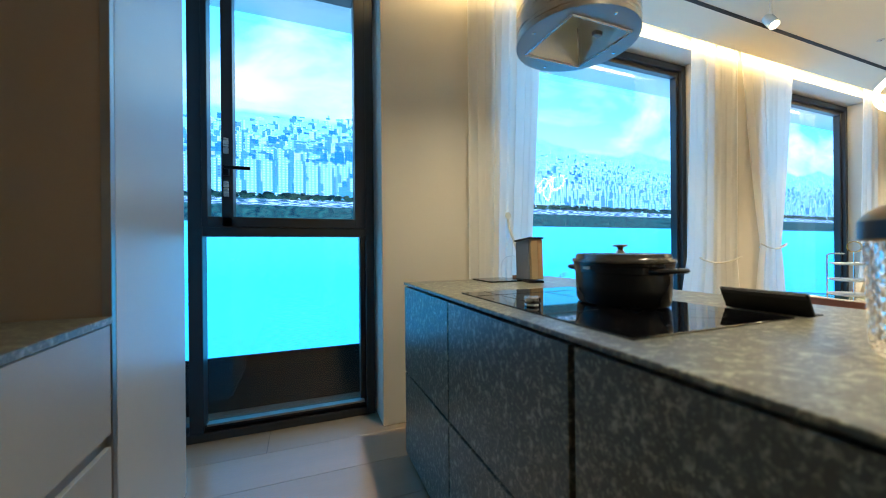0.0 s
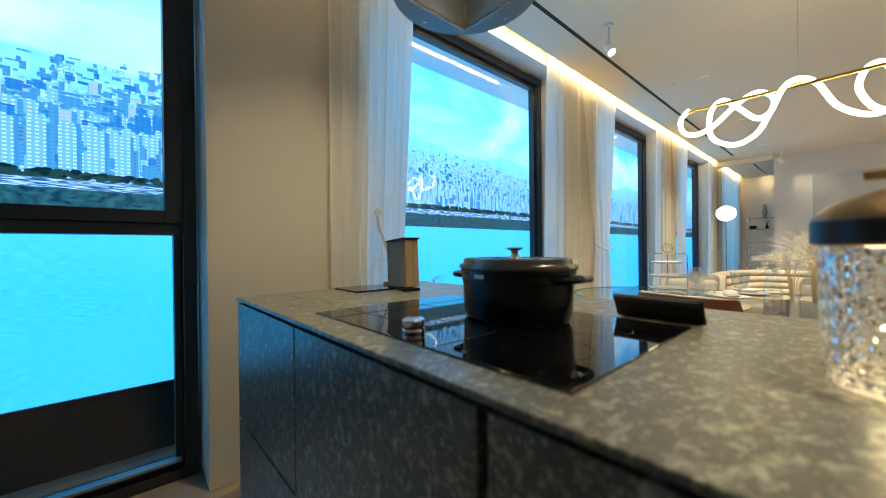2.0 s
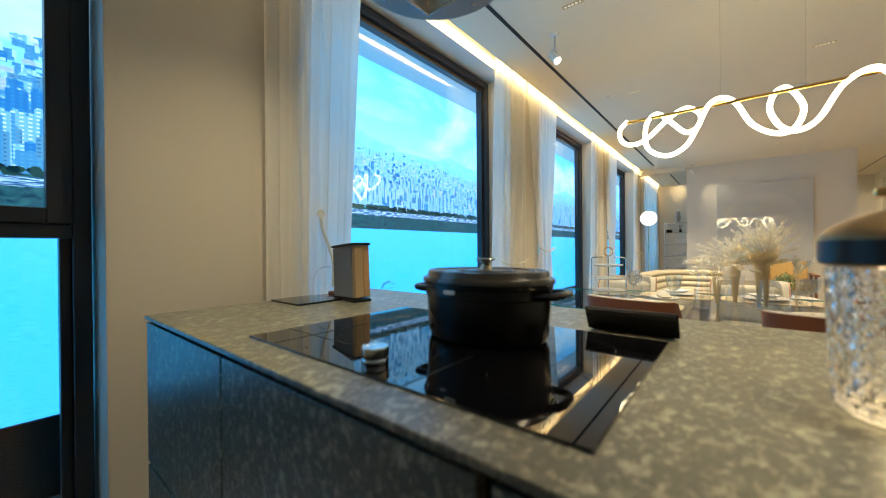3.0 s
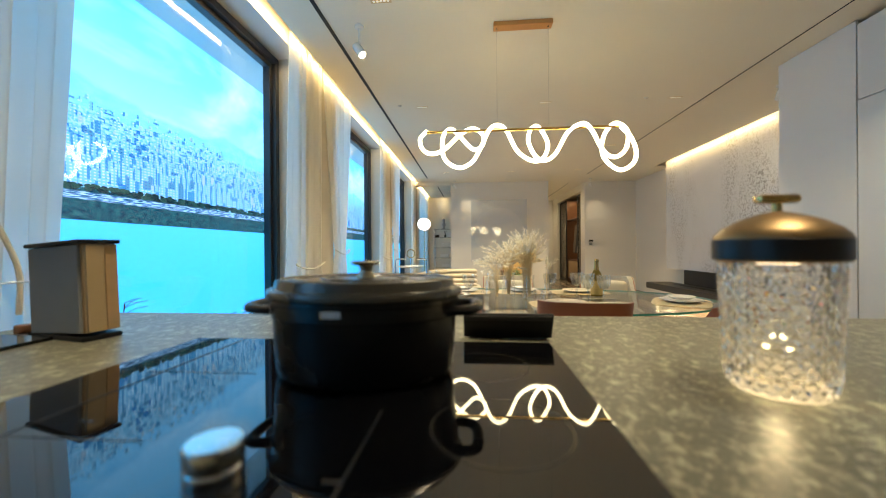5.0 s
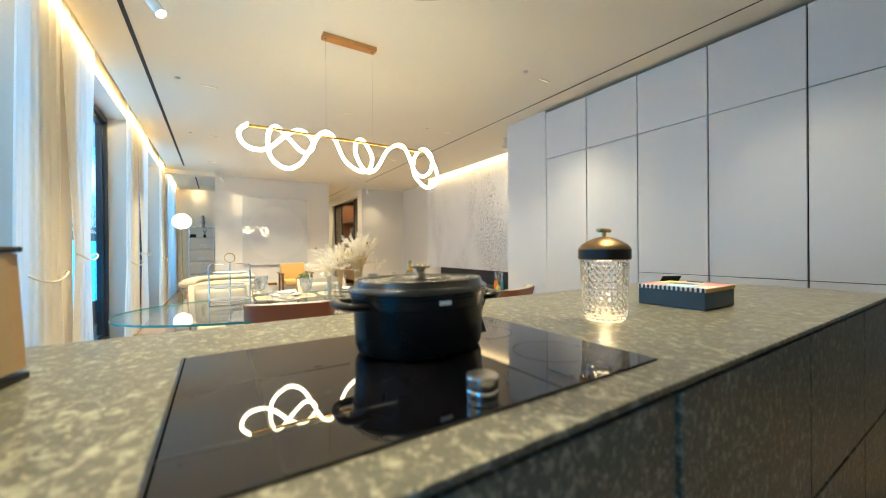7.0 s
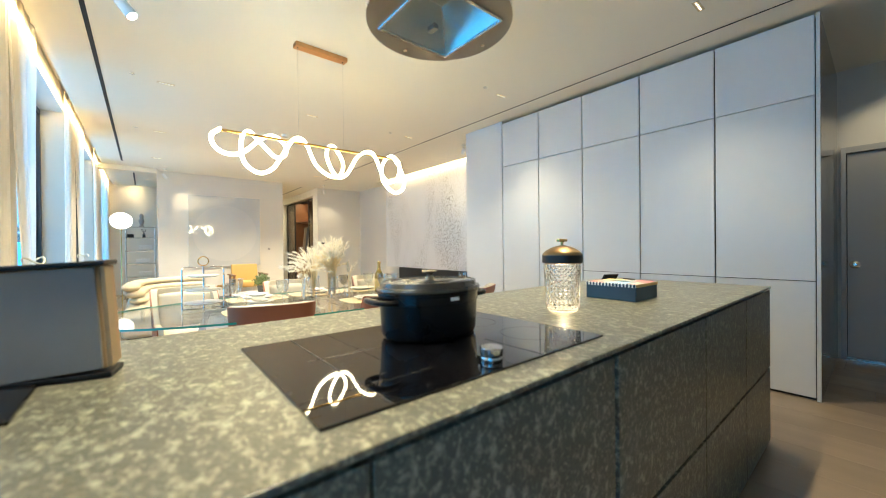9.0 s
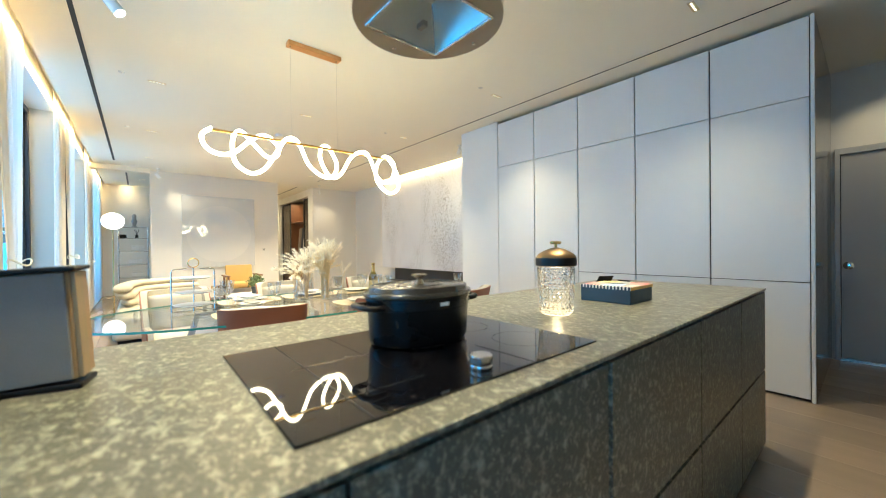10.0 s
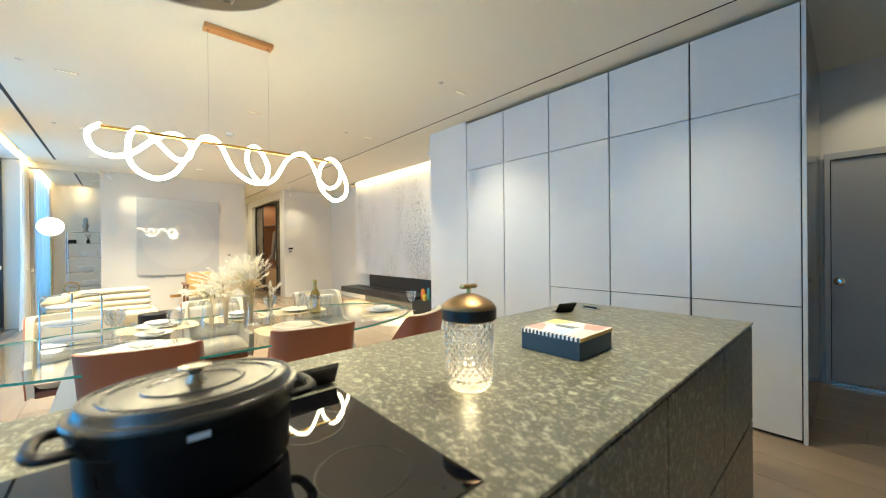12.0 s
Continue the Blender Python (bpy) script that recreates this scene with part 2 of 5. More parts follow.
def block(x0, x1, y0, y1, z0, z1, bevel=0.0, bm=None, seg=2):
    own = bm is None
    b = bmesh.new()
    r = bmesh.ops.create_cube(b, size=1)
    bmesh.ops.transform(b, matrix=Matrix.LocRotScale(((x0 + x1) / 2, (y0 + y1) / 2, (z0 + z1) / 2), None, (x1 - x0, y1 - y0, z1 - z0)), verts=r["verts"])
    if bevel:
        bmesh.ops.bevel(b, geom=b.edges[:], offset=bevel, segments=seg, profile=0.5, affect="EDGES")
    if own:
        return b
    join(bm, b)
    return bm


def join(bm, other, m=None):
    me = bpy.data.meshes.new("tmp")
    if m is not None:
        bmesh.ops.transform(other, matrix=m, verts=other.verts[:])
    other.to_mesh(me)
    other.free()
    bm.from_mesh(me)
    bpy.data.meshes.remove(me)
    return bm


def lathe(profile, seg=32, sx=1.0, sy=1.0, close=True):
    """A turned body from (radius, height) pairs."""
    b = bmesh.new()
    rings = []
    for r, z in profile:
        if r < 1e-5:
            rings.append([b.verts.new((0, 0, z))])
        else:
            rings.append([b.verts.new((r * sx * math.cos(2 * math.pi * i / seg), r * sy * math.sin(2 * math.pi * i / seg), z)) for i in range(seg)])
    for a, c in zip(rings, rings[1:]):
        for i in range(seg):
            j = (i + 1) % seg
            q = [a[i % len(a)], a[j % len(a)], c[j % len(c)], c[i % len(c)]]
            q = [v for k, v in enumerate(q) if v not in q[:k]]
            if len(q) > 2:
                b.faces.new(q)
    return b


def tube(points, radius, seg=8, closed=False, bm=None, taper=None):
    """A round bar along points."""
    b = bmesh.new() if bm is None else bm
    pts = [Vector(p) for p in points]
    n = len(pts)
    rings = []
    up = None
    for i, p in enumerate(pts):
        a, c = (pts[i - 1], pts[(i + 1) % n]) if closed else (pts[max(0, i - 1)], pts[min(n - 1, i + 1)])
        d = (c - a).normalized()
        if up is None:
            up = d.orthogonal().normalized()
        up = (up - d * up.dot(d)).normalized()
        side = d.cross(up)
        r = radius * (taper[i] if taper else 1)
        rings.append([b.verts.new(p + (up * math.cos(2 * math.pi * k / seg) + side * math.sin(2 * math.pi * k / seg)) * r) for k in range(seg)])
    pairs = list(zip(rings, rings[1:])) + ([(rings[-1], rings[0])] if closed else [])
    for a, c in pairs:
        for k in range(seg):
            b.faces.new((a[k], a[(k + 1) % seg], c[(k + 1) % seg], c[k]))
    if not closed:
        b.faces.new(rings[0][::-1])
        b.faces.new(rings[-1])
    return b


def spline(ctrl, steps=8, closed=False):
    """Catmull-Rom points through ctrl."""
    c = [Vector(p) for p in ctrl]
    n = len(c)
    out = []
    for i in range(n if closed else n - 1):
        p0, p1, p2, p3 = (c[(i + k) % n] if closed else c[min(n - 1, max(0, i + k))] for k in (-1, 0, 1, 2))
        for s in range(steps):
            t = s / steps
            out.append(0.5 * ((2 * p1) + (p2 - p0) * t + (2 * p0 - 5 * p1 + 4 * p2 - p3) * t * t + (3 * p1 - p0 - 3 * p2 + p3) * t ** 3))
    if not closed:
        out.append(c[-1])
    return out


def sheet(pts, thick):
    """A flat outline in x, y given a thickness downwards."""
    b = bmesh.new()
    top = [b.verts.new((x, y, 0)) for x, y in pts]
    bot = [b.verts.new((x, y, -thick)) for x, y in pts]
    b.faces.new(top)
    b.faces.new(bot[::-1])
    n = len(pts)
    for i in range(n):
        b.faces.new((top[i], bot[i], bot[(i + 1) % n], top[(i + 1) % n]))
    return b


def structure(name, bm, material, label, category="", smooth=None):
    return tagged(part(name, bm, material, smooth=smooth), label, category or name.split("_")[0], kind="structure")


ID = Matrix.Identity(4)

# ---- the shell of the room ----
WALL_Y, FRAME_Y, SCREEN_Y = 2.455, 2.655, 3.10
WEST, EAST, SOUTH = -1.0, 13.0, -3.42
structure("floor_slab", block(WEST - 0.2, 14.6, -4.0, 3.3, -0.2, -0.012), M_FLOORJOINT, "floor screed under the wooden planks", "floor")
bm = block(WEST - 0.2, 14.6, -3.09, 2.33, CEIL, CEIL + 0.02)
block(WEST - 0.2, 4.30, -4.0, -3.09, CEIL, CEIL + 0.02, bm=bm)
block(8.78, 14.6, -4.0, -3.09, CEIL, CEIL + 0.02, bm=bm)
structure("ceiling", bm, M_CEIL, "flat white painted ceiling", "ceiling")
structure("ceiling_upper", block(WEST - 0.2, EAST + 0.2, -4.0, 3.3, 3.12, 3.2), M_CEIL, "ceiling above the curtain trough", "ceiling")
structure("ceiling_edge", block(WEST - 0.2, EAST + 0.2, 2.33, 2.345, CEIL, CEIL + 0.035), M_CEIL, "upstand of the curtain trough", "trim")
structure("wall_west", block(WEST - 0.2, WEST, -4.0, 3.3, 0, 3.12), M_WALL, "plain wall behind the kitchen units", "wall")
structure("wall_east", block(EAST, EAST + 0.2, -1.0, 3.3, 0, 3.12), M_WALL, "plain white wall of the far nook", "wall")
structure("wall_south", block(4.30, 10.47, SOUTH - 0.2, SOUTH, 0, 3.12), M_WALL, "white living room wall behind the stone panel", "wall")
structure("wall_hall", block(WEST, 0.55, -3.9, -3.72, 2.12, 3.12), M_WALL, "hall wall above the door", "wall")
structure("wall_hall_side", block(0.51, 0.55, -3.9, -3.72, 0, 2.12), M_WALL, "narrow wall strip beside the hall door", "wall")
structure("wall_picture", block(10.25, 10.45, -1.1, 1.49, 0, CEIL), M_WALL, "white wall that carries the large white picture", "wall")
structure("wall_far", block(10.47, 10.84, -4.0, -2.10, 0, CEIL), M_WALL, "white wall beside the dressing room opening", "wall")
structure("wall_closet_side", block(10.45, 14.3, -1.1, -1.0, 0, CEIL), M_WALL, "side wall of the dressing corridor", "wall")
structure("wall_closet_end", block(14.3, 14.4, -3.0, -1.0, 0, CEIL), M_WALL, "end wall of the dressing corridor", "wall")
structure("wall_closet_back", block(10.84, 14.3, -3.0, -2.9, 0, CEIL), M_WALL, "wall behind the wardrobes", "wall")
structure("beam", block(10.02, 10.25, 1.49, 2.455, 2.80, CEIL), M_CEIL, "white downstand beam before the nook", "beam")

# window wall: piers between the openings, each window full height
OPENINGS = [(-1.0, 0.62), (1.45, 3.67), (4.43, 6.66), (7.42, 9.72), (10.62, 12.6)]
HEAD = 2.87
edge = -1.0
k = 0
for a, b in OPENINGS + [(EAST, EAST)]:
    if a - edge > 0.05:
        k += 1
        structure(f"wall_pier_{k}", block(edge, a, WALL_Y, FRAME_Y + 0.12, 0, 3.12, 0.003), M_PIER, "beige painted pier between two windows", "wall")
    edge = b
for i, (a, b) in enumerate(OPENINGS):
    structure(f"lintel_{i + 1}", block(a, b, WALL_Y, FRAME_Y + 0.12, HEAD, 3.12), M_WALL, "white wall strip above the window", "wall")


def window(i, a, b, split):
    """Dark aluminium window in an opening from a to b; the split one has a casement over a fixed pane."""
    w = thing(f"window_{i}", pose(0, FRAME_Y, 0), "full-height window in a dark aluminium frame", "window", kind="structure")
    z1 = HEAD - 0.015
    d0, d1 = 0.0, 0.11
    a, b = a + 0.012, b - 0.012

    def bar(n, x0, x1, z0, zt, y0=d0, y1=d1):
        part(n, block(x0, x1, y0, y1, z0, zt, 0.004), M_FRAME, w)
    bar("frame_jamb", a, a + 0.055, 0, z1)
    bar("frame_jamb", b - 0.055, b, 0, z1)
    bar("frame_head", a + 0.055, b - 0.055, z1 - 0.06, z1)
    bar("frame_sill", a + 0.055, b - 0.055, 0, 0.05)
    # second, set-back profile
    bar("inner_jamb", a + 0.055, a + 0.09, 0.05, z1 - 0.06, 0.035, 0.1)
    bar("inner_jamb", b - 0.09, b - 0.055, 0.05, z1 - 0.06, 0.035, 0.1)
    bar("inner_head", a + 0.09, b - 0.09, z1 - 0.10, z1 - 0.06, 0.035, 0.1)
    bar("inner_sill", a + 0.09, b - 0.09, 0.05, 0.085, 0.035, 0.1)
    if split:
        bar("mullion", -0.445, -0.375, 0.05, z1 - 0.06)
        bar("transom", -0.375, b - 0.055, 1.18, 1.235)
        # casement frame over the transom
        for n, x0, x1, zz0, zz1 in (("sash_stile", -0.375, -0.345, 1.235, z1 - 0.06), ("sash_stile", -0.275, -0.215, 1.235, z1 - 0.06), ("sash_stile", b - 0.125, b - 0.055, 1.235, z1 - 0.06),
                                    ("sash_rail", -0.345, b - 0.125, 1.235, 1.295), ("sash_rail", -0.345, b - 0.125, z1 - 0.12, z1 - 0.06)):
            bar(n, x0, x1, zz0, zz1, -0.012, 0.09)
        h = part("handle", block(-0.262, -0.232, -0.05, -0.012, 1.53, 1.59, 0.006), M_BLACK, w, "black window handle")
        part("lever", block(-0.255, -0.12, -0.062, -0.044, 1.565, 1.585, 0.006), M_BLACK, h)
        for zz in (1.41, 1.66):
            part("hinge", block(-0.262, -0.236, -0.03, -0.012, zz, zz + 0.09, 0.004), M_STEEL, w, "steel hinge cover")
        panes = [(a + 0.055, -0.445, 0.05, z1 - 0.06), (-0.375, b - 0.055, 0.05, 1.18), (-0.375, b - 0.055, 1.235, z1 - 0.06)]
        part("glazing_bead", block(-0.36, b - 0.07, 0.0, 0.05, 0.085, 0.10, 0.003), M_STEELDARK, w)
    else:
        panes = [(a + 0.08, b - 0.08, 0.07, z1 - 0.09)]
    for x0, x1, zz0, zz1 in panes:
        p = part("pane", block(x0, x1, 0.062, 0.064, zz0, zz1), M_PANE, w, "clear glass pane")
        p.visible_shadow = False
    return w


for i, (a, b) in enumerate(OPENINGS):
    window(i + 1, a, b, i == 0)

# ---- the big display wall outside, with its bright river panorama ----


def display_white(nt, src):
    """The cold white point of the display."""
    n = nt.nodes.new("ShaderNodeMix")
    n.data_type, n.blend_type = "RGBA", "MULTIPLY"
    n.inputs[0].default_value = 1.0
    n.inputs[7].default_value = (0.72, 1.15, 1.80, 1)
    nt.links.new(src, n.inputs[6])
    return n.outputs[2]


def screen_picture():
    """Sky, hills, bank and river by height."""
    m = bpy.data.materials.new("river_panorama")
    m.use_nodes = True
    nt = m.node_tree
    nt.nodes.remove(nt.nodes["Principled BSDF"])
    tc = nt.nodes.new("ShaderNodeTexCoord")
    sp = nt.nodes.new("ShaderNodeSeparateXYZ")
    nt.links.new(tc.outputs["Object"], sp.inputs[0])

    def noise_tex(scale, stretch, detail=6, dist=0.0):
        mp = nt.nodes.new("ShaderNodeMapping")
        mp.inputs["Scale"].default_value = stretch
        nt.links.new(tc.outputs["Object"], mp.inputs[0])
        n = nt.nodes.new("ShaderNodeTexNoise")
        n.inputs["Scale"].default_value, n.inputs["Detail"].default_value, n.inputs["Distortion"].default_value = scale, detail, dist
        nt.links.new(mp.outputs[0], n.inputs["Vector"])
        return n.outputs[0]

    def ramp(src, lo, hi, stops):
        r = nt.nodes.new("ShaderNodeMapRange")
        r.inputs["From Min"].default_value, r.inputs["From Max"].default_value = lo, hi
        nt.links.new(src, r.inputs[0])
        c = nt.nodes.new("ShaderNodeValToRGB")
        while len(c.color_ramp.elements) < len(stops):
            c.color_ramp.elements.new(0.5)
        for e, (p, col) in zip(c.color_ramp.elements, stops):
            e.position, e.color = p, (*col, 1)
        nt.links.new(r.outputs[0], c.inputs[0])
        return c.outputs[0]

    def mix(fac, a, b):
        x = nt.nodes.new("ShaderNodeMix")
        x.data_type = "RGBA"
        for s, v in ((0, fac), (6, a), (7, b)):
            nt.links.new(v, x.inputs[s])
        return x.outputs[2]

    def flat(col):
        n = nt.nodes.new("ShaderNodeRGB")
        n.outputs[0].default_value = (*col, 1)
        return n.outputs[0]

    def step(src, lo, hi):
        r = nt.nodes.new("ShaderNodeMapRange")
        r.inputs["From Min"].default_value, r.inputs["From Max"].default_value = lo, hi
        nt.links.new(src, r.inputs[0])
        return r.outputs[0]

    def plus(a, b, f):
        n = nt.nodes.new("ShaderNodeMath")
        n.operation, n.inputs[1].default_value = "MULTIPLY_ADD", f
        nt.links.new(a, n.inputs[0])
        nt.links.new(b, n.inputs[2])
        return n.outputs[0]
    z = sp.outputs[2]
    sky = ramp(z, 1.9, 3.3, ((0.0, (0.50, 0.82, 0.92)), (0.35, (0.25, 0.78, 0.96)), (1.0, (0.03, 0.46, 0.86))))
    cloud = step(noise_tex(0.9, (0.8, 1, 1.7), 8, 0.4), 0.46, 0.68)
    sky = mix(cloud, sky, flat((1.0, 1.0, 0.85)))
    hill_top = plus(noise_tex(0.8, (1, 0.01, 0.01), 5), z, -0.55)
    sky = mix(step(hill_top, 1.835, 1.80), sky, mix(step(noise_tex(9, (1, 1, 2)), 0.3, 0.7), flat((0.20, 0.62, 0.82)), flat((0.34, 0.76, 0.88))))
    low = plus(noise_tex(1.7, (1, 0.01, 0.01), 4), z, -0.25)
    sky = mix(step(low, 1.84, 1.80), sky, mix(step(noise_tex(40, (1, 1, 1.5), 3), 0.4, 0.62), flat((0.12, 0.42, 0.52)), flat((0.48, 0.74, 0.78))))
    green = mix(step(noise_tex(26, (1, 1, 1.6), 4), 0.35, 0.68), flat((0.003, 0.028, 0.045)), flat((0.035, 0.14, 0.12)))
    road = mix(step(noise_tex(30, (0.5, 1, 6), 3), 0.47, 0.60), flat((0.02, 0.10, 0.16)), flat((0.65, 0.80, 0.85)))
    bank = mix(step(z, 1.418, 1.423), green, road)
    bank = mix(step(z, 1.462, 1.468), bank, green)
    water = ramp(z, 0.36, 1.31, ((0.0, (0.04, 0.50, 0.74)), (0.55, (0.04, 0.55, 0.76)), (1.0, (0.10, 0.62, 0.78))))
    ripple = mix(step(noise_tex(60, (0.35, 1, 2.4), 3), 0.40, 0.70), flat((0.02, 0.40, 0.66)), flat((0.12, 0.70, 0.86)))
    half = nt.nodes.new("ShaderNodeMix")
    half.data_type = "RGBA"
    half.inputs[0].default_value = 0.35
    nt.links.new(water, half.inputs[6])
    nt.links.new(ripple, half.inputs[7])
    out = mix(step(z, 1.298, 1.304), half.outputs[2], bank)
    edge_noise = plus(noise_tex(14, (1, 0.01, 0.01), 4), z, -0.12)
    out = mix(step(edge_noise, 1.435, 1.440), out, sky)
    out = display_white(nt, out)
    em = nt.nodes.new("ShaderNodeEmission")
    em.inputs[1].default_value = SCREEN_GLOW
    nt.links.new(out, em.inputs[0])
    nt.links.new(em.outputs[0], nt.nodes["Material Output"].inputs[0])
    return m


def tower_glow(name, colour, alt):
    """Lit facade of the picture's towers, with rows of windows."""
    m = bpy.data.materials.new(name)
    m.use_nodes = True
    nt = m.node_tree
    nt.nodes.remove(nt.nodes["Principled BSDF"])
    tc = nt.nodes.new("ShaderNodeTexCoord")
    mp = nt.nodes.new("ShaderNodeMapping")
    mp.inputs["Rotation"].default_value = (radians(90), 0, 0)
    nt.links.new(tc.outputs["Object"], mp.inputs[0])
    br = nt.nodes.new("ShaderNodeTexBrick")
    br.offset = 0
    br.inputs["Color1"].default_value, br.inputs["Color2"].default_value, br.inputs["Mortar"].default_value = (*colour, 1), (*[c * 0.88 for c in colour], 1), (*alt, 1)
    br.inputs["Scale"].default_value, br.inputs["Mortar Size"].default_value = 20.0, 0.13
    br.inputs["Brick Width"].default_value, br.inputs["Row Height"].default_value = 0.5, 0.36
    nt.links.new(mp.outputs[0], br.inputs["Vector"])
    em = nt.nodes.new("ShaderNodeEmission")
    em.inputs[1].default_value = SCREEN_GLOW
    nt.links.new(display_white(nt, br.outputs[0]), em.inputs[0])
    nt.links.new(em.outputs[0], nt.nodes["Material Output"].inputs[0])
    return m


SCREEN_GLOW = 2.1
M_SCREEN = screen_picture()
M_TOWERS = [tower_glow("tower_white", (0.90, 1.0, 0.88), (0.20, 0.44, 0.54)), tower_glow("tower_pale", (0.66, 0.84, 0.80), (0.20, 0.46, 0.54)),
            tower_glow("tower_blue", (0.04, 0.30, 0.52), (0.02, 0.18, 0.36)), tower_glow("tower_rose", (0.66, 0.66, 0.58), (0.40, 0.46, 0.46)),
            tower_glow("tower_haze", (0.60, 0.88, 0.88), (0.46, 0.76, 0.80)), tower_glow("tower_dark", (0.03, 0.14, 0.22), (0.10, 0.28, 0.36)),
            tower_glow("tower_shade", (0.12, 0.38, 0.50), (0.06, 0.26, 0.38))]
display = thing("display_wall", pose(0, SCREEN_Y, 0), "huge glowing display showing a blue river and city skyline", "screen", kind="structure")
part("screen", block(-3.0, 14.5, 0.0, 0.05, 0.365, 2.772), M_SCREEN, display)
part("plinth", block(-3.0, 14.5, 0.0, 0.05, -0.2, 0.36), M_BLACK, display, "black plinth below the display")
structure("balcony_soffit", block(-3.0, 14.5, FRAME_Y + 0.12, SCREEN_Y + 0.05, 2.774, 2.86), M_REVEAL, "white painted soffit above the display", "soffit")
structure("balcony_floor", block(-3.0, 14.5, FRAME_Y + 0.12, SCREEN_Y, -0.19, -0.02), M_BLACK, "dark floor strip outside the windows", "floor")
rng = random.Random(7)


def tower_field():
    """The city of the picture: a hillside of flat facades, small and pale far up, tall slabs in estates near the bank."""
    b = bmesh.new()
    count = 0

    def slab(x, y, base, w, h, tone, far):
        shade = 4 if far else 2 if tone == 2 else 5 if tone == 5 else 6
        side = w * rng.uniform(0.18, 0.5)
        roof = h * rng.uniform(0.03, 0.08)
        faces = [(x, x + w, base, base + h, tone), (x + w, x + w + side, base, base + h * 0.985, shade)]
        if w > 0.02:
            a = x + w * rng.uniform(0.1, 0.5)
            faces.append((a, a + w * 0.4, base + h, base + h + roof, shade if tone != 0 else 1))
        for x0, x1, z0, z1, m in faces:
            f = b.faces.new([b.verts.new(c) for c in ((x0, y, z0), (x1, y, z0), (x1, y, z1), (x0, y, z1))])
            f.material_index = m

    n = 9500
    for i in range(n):
        d = (i / n) ** 0.85             # 0 far up the hill, 1 near the bank
        x = rng.uniform(-2.5, 13.5)
        near = x < 1.3
        big = 1.35 if near else 1.0
        hillside = 0.06 * math.sin(x * 1.1 + 0.7) + 0.035 * math.sin(x * 2.7)
        base = 1.478 + (0.54 + hillside) * (1 - d) ** 1.05 + rng.uniform(-0.012, 0.012)
        w = (0.013 + 0.024 * d) * big * rng.uniform(0.6, 1.5)
        h = (0.024 + 0.095 * d ** 2.2) * big * rng.uniform(0.5, 1.3)
        far = d < 0.35 and rng.random() < 0.6
        if rng.random() < 0.06:
            h *= 1.7
        if rng.random() < 0.45:
            w, h = w * 1.7, h * 0.45
        tone = rng.choices((0, 1, 3, 2, 5, 6), (3.0, 2.0, 1.8, 7.0, 3.0, 7.0) if near else (8.5, 4, 1.4, 0.8, 2.0, 2.0))[0]
        if far and tone in (2, 5):
            tone = 6
        y = -0.004 - 0.03 * d
        estate = rng.randint(3, 6) if d > 0.4 and rng.random() < 0.10 else 1
        for k in range(estate):
            count += 1
            slab(x + k * w * 1.6, y - 0.000001 * count, base - 0.004 * k, w, h * (1.35 if estate > 1 else 1), 0 if estate > 1 and tone != 1 else tone, far)
    x = -2.4                            # the white riverside blocks in front
    while x < 1.3:
        w = rng.uniform(0.05, 0.085)
        if rng.random() < 0.8:
            slab(x, -0.040, 1.485, w, rng.uniform(0.11, 0.17), 0, False)
        x += w * rng.uniform(1.35, 1.7)
    return b


def marina():
    """White boats and quay sheds low in the picture."""
    b = bmesh.new()
    for i in range(34):
        x, z = rng.uniform(2.9, 3.8), rng.uniform(0.40, 0.58)
        w, h = rng.uniform(0.05, 0.16), rng.uniform(0.012, 0.03)
        y = -0.004 - 0.0004 * i
        f = b.faces.new([b.verts.new(c) for c in ((x, y, z), (x + w * 0.85, y, z + 0.01), (x + w, y, z + h), (x + 0.01, y, z + h * 0.8))])
        f.material_index = rng.choice((0, 0, 1, 3, 2))
    return b


part("marina_picture", marina(), M_TOWERS, display, kind="stuff")
part("city_picture", tower_field(), M_TOWERS, display, kind="stuff")


def tree_line():
    """Dark trees along the picture's bank."""
    b = bmesh.new()
    for i in range(2200):
        x = rng.uniform(-2.5, 13.5)
        r = rng.uniform(0.012, 0.030)
        z = 1.482 + rng.uniform(-0.012, 0.016)
        y = -0.046 - 0.000002 * i
        c = [b.verts.new((x + r * rng.uniform(0.7, 1.1) * math.cos(a), y, z + 0.6 * r * rng.uniform(0.7, 1.2) * math.sin(a))) for a in (0, 1.05, 2.1, 3.14, 4.2, 5.24)]
        f = b.faces.new(c)
        f.material_index = rng.randrange(2)
    return b


part("tree_picture", tree_line(), [glow("bank_tree_dark", (0.0, 0.03, 0.05), 1.0), glow("bank_tree_green", (0.02, 0.10, 0.10), 1.0)], display, kind="stuff")

# ---- ceiling lines and fittings ----
trk = thing("ceiling_slot", pose(0, 0, CEIL), "long black slot let into the white ceiling", "ceiling slot", kind="structure")
part("slot", block(-0.9, 9.50, 2.012, 2.042, -0.004, 0.0), M_DARKLINE, trk)
part("slot", block(10.62, 12.8, 1.865, 1.895, -0.004, 0.0), M_DARKLINE, trk)
part("slot", block(-0.9, 9.45, -1.853, -1.843, -0.004, 0.0), M_DARKLINE, trk)

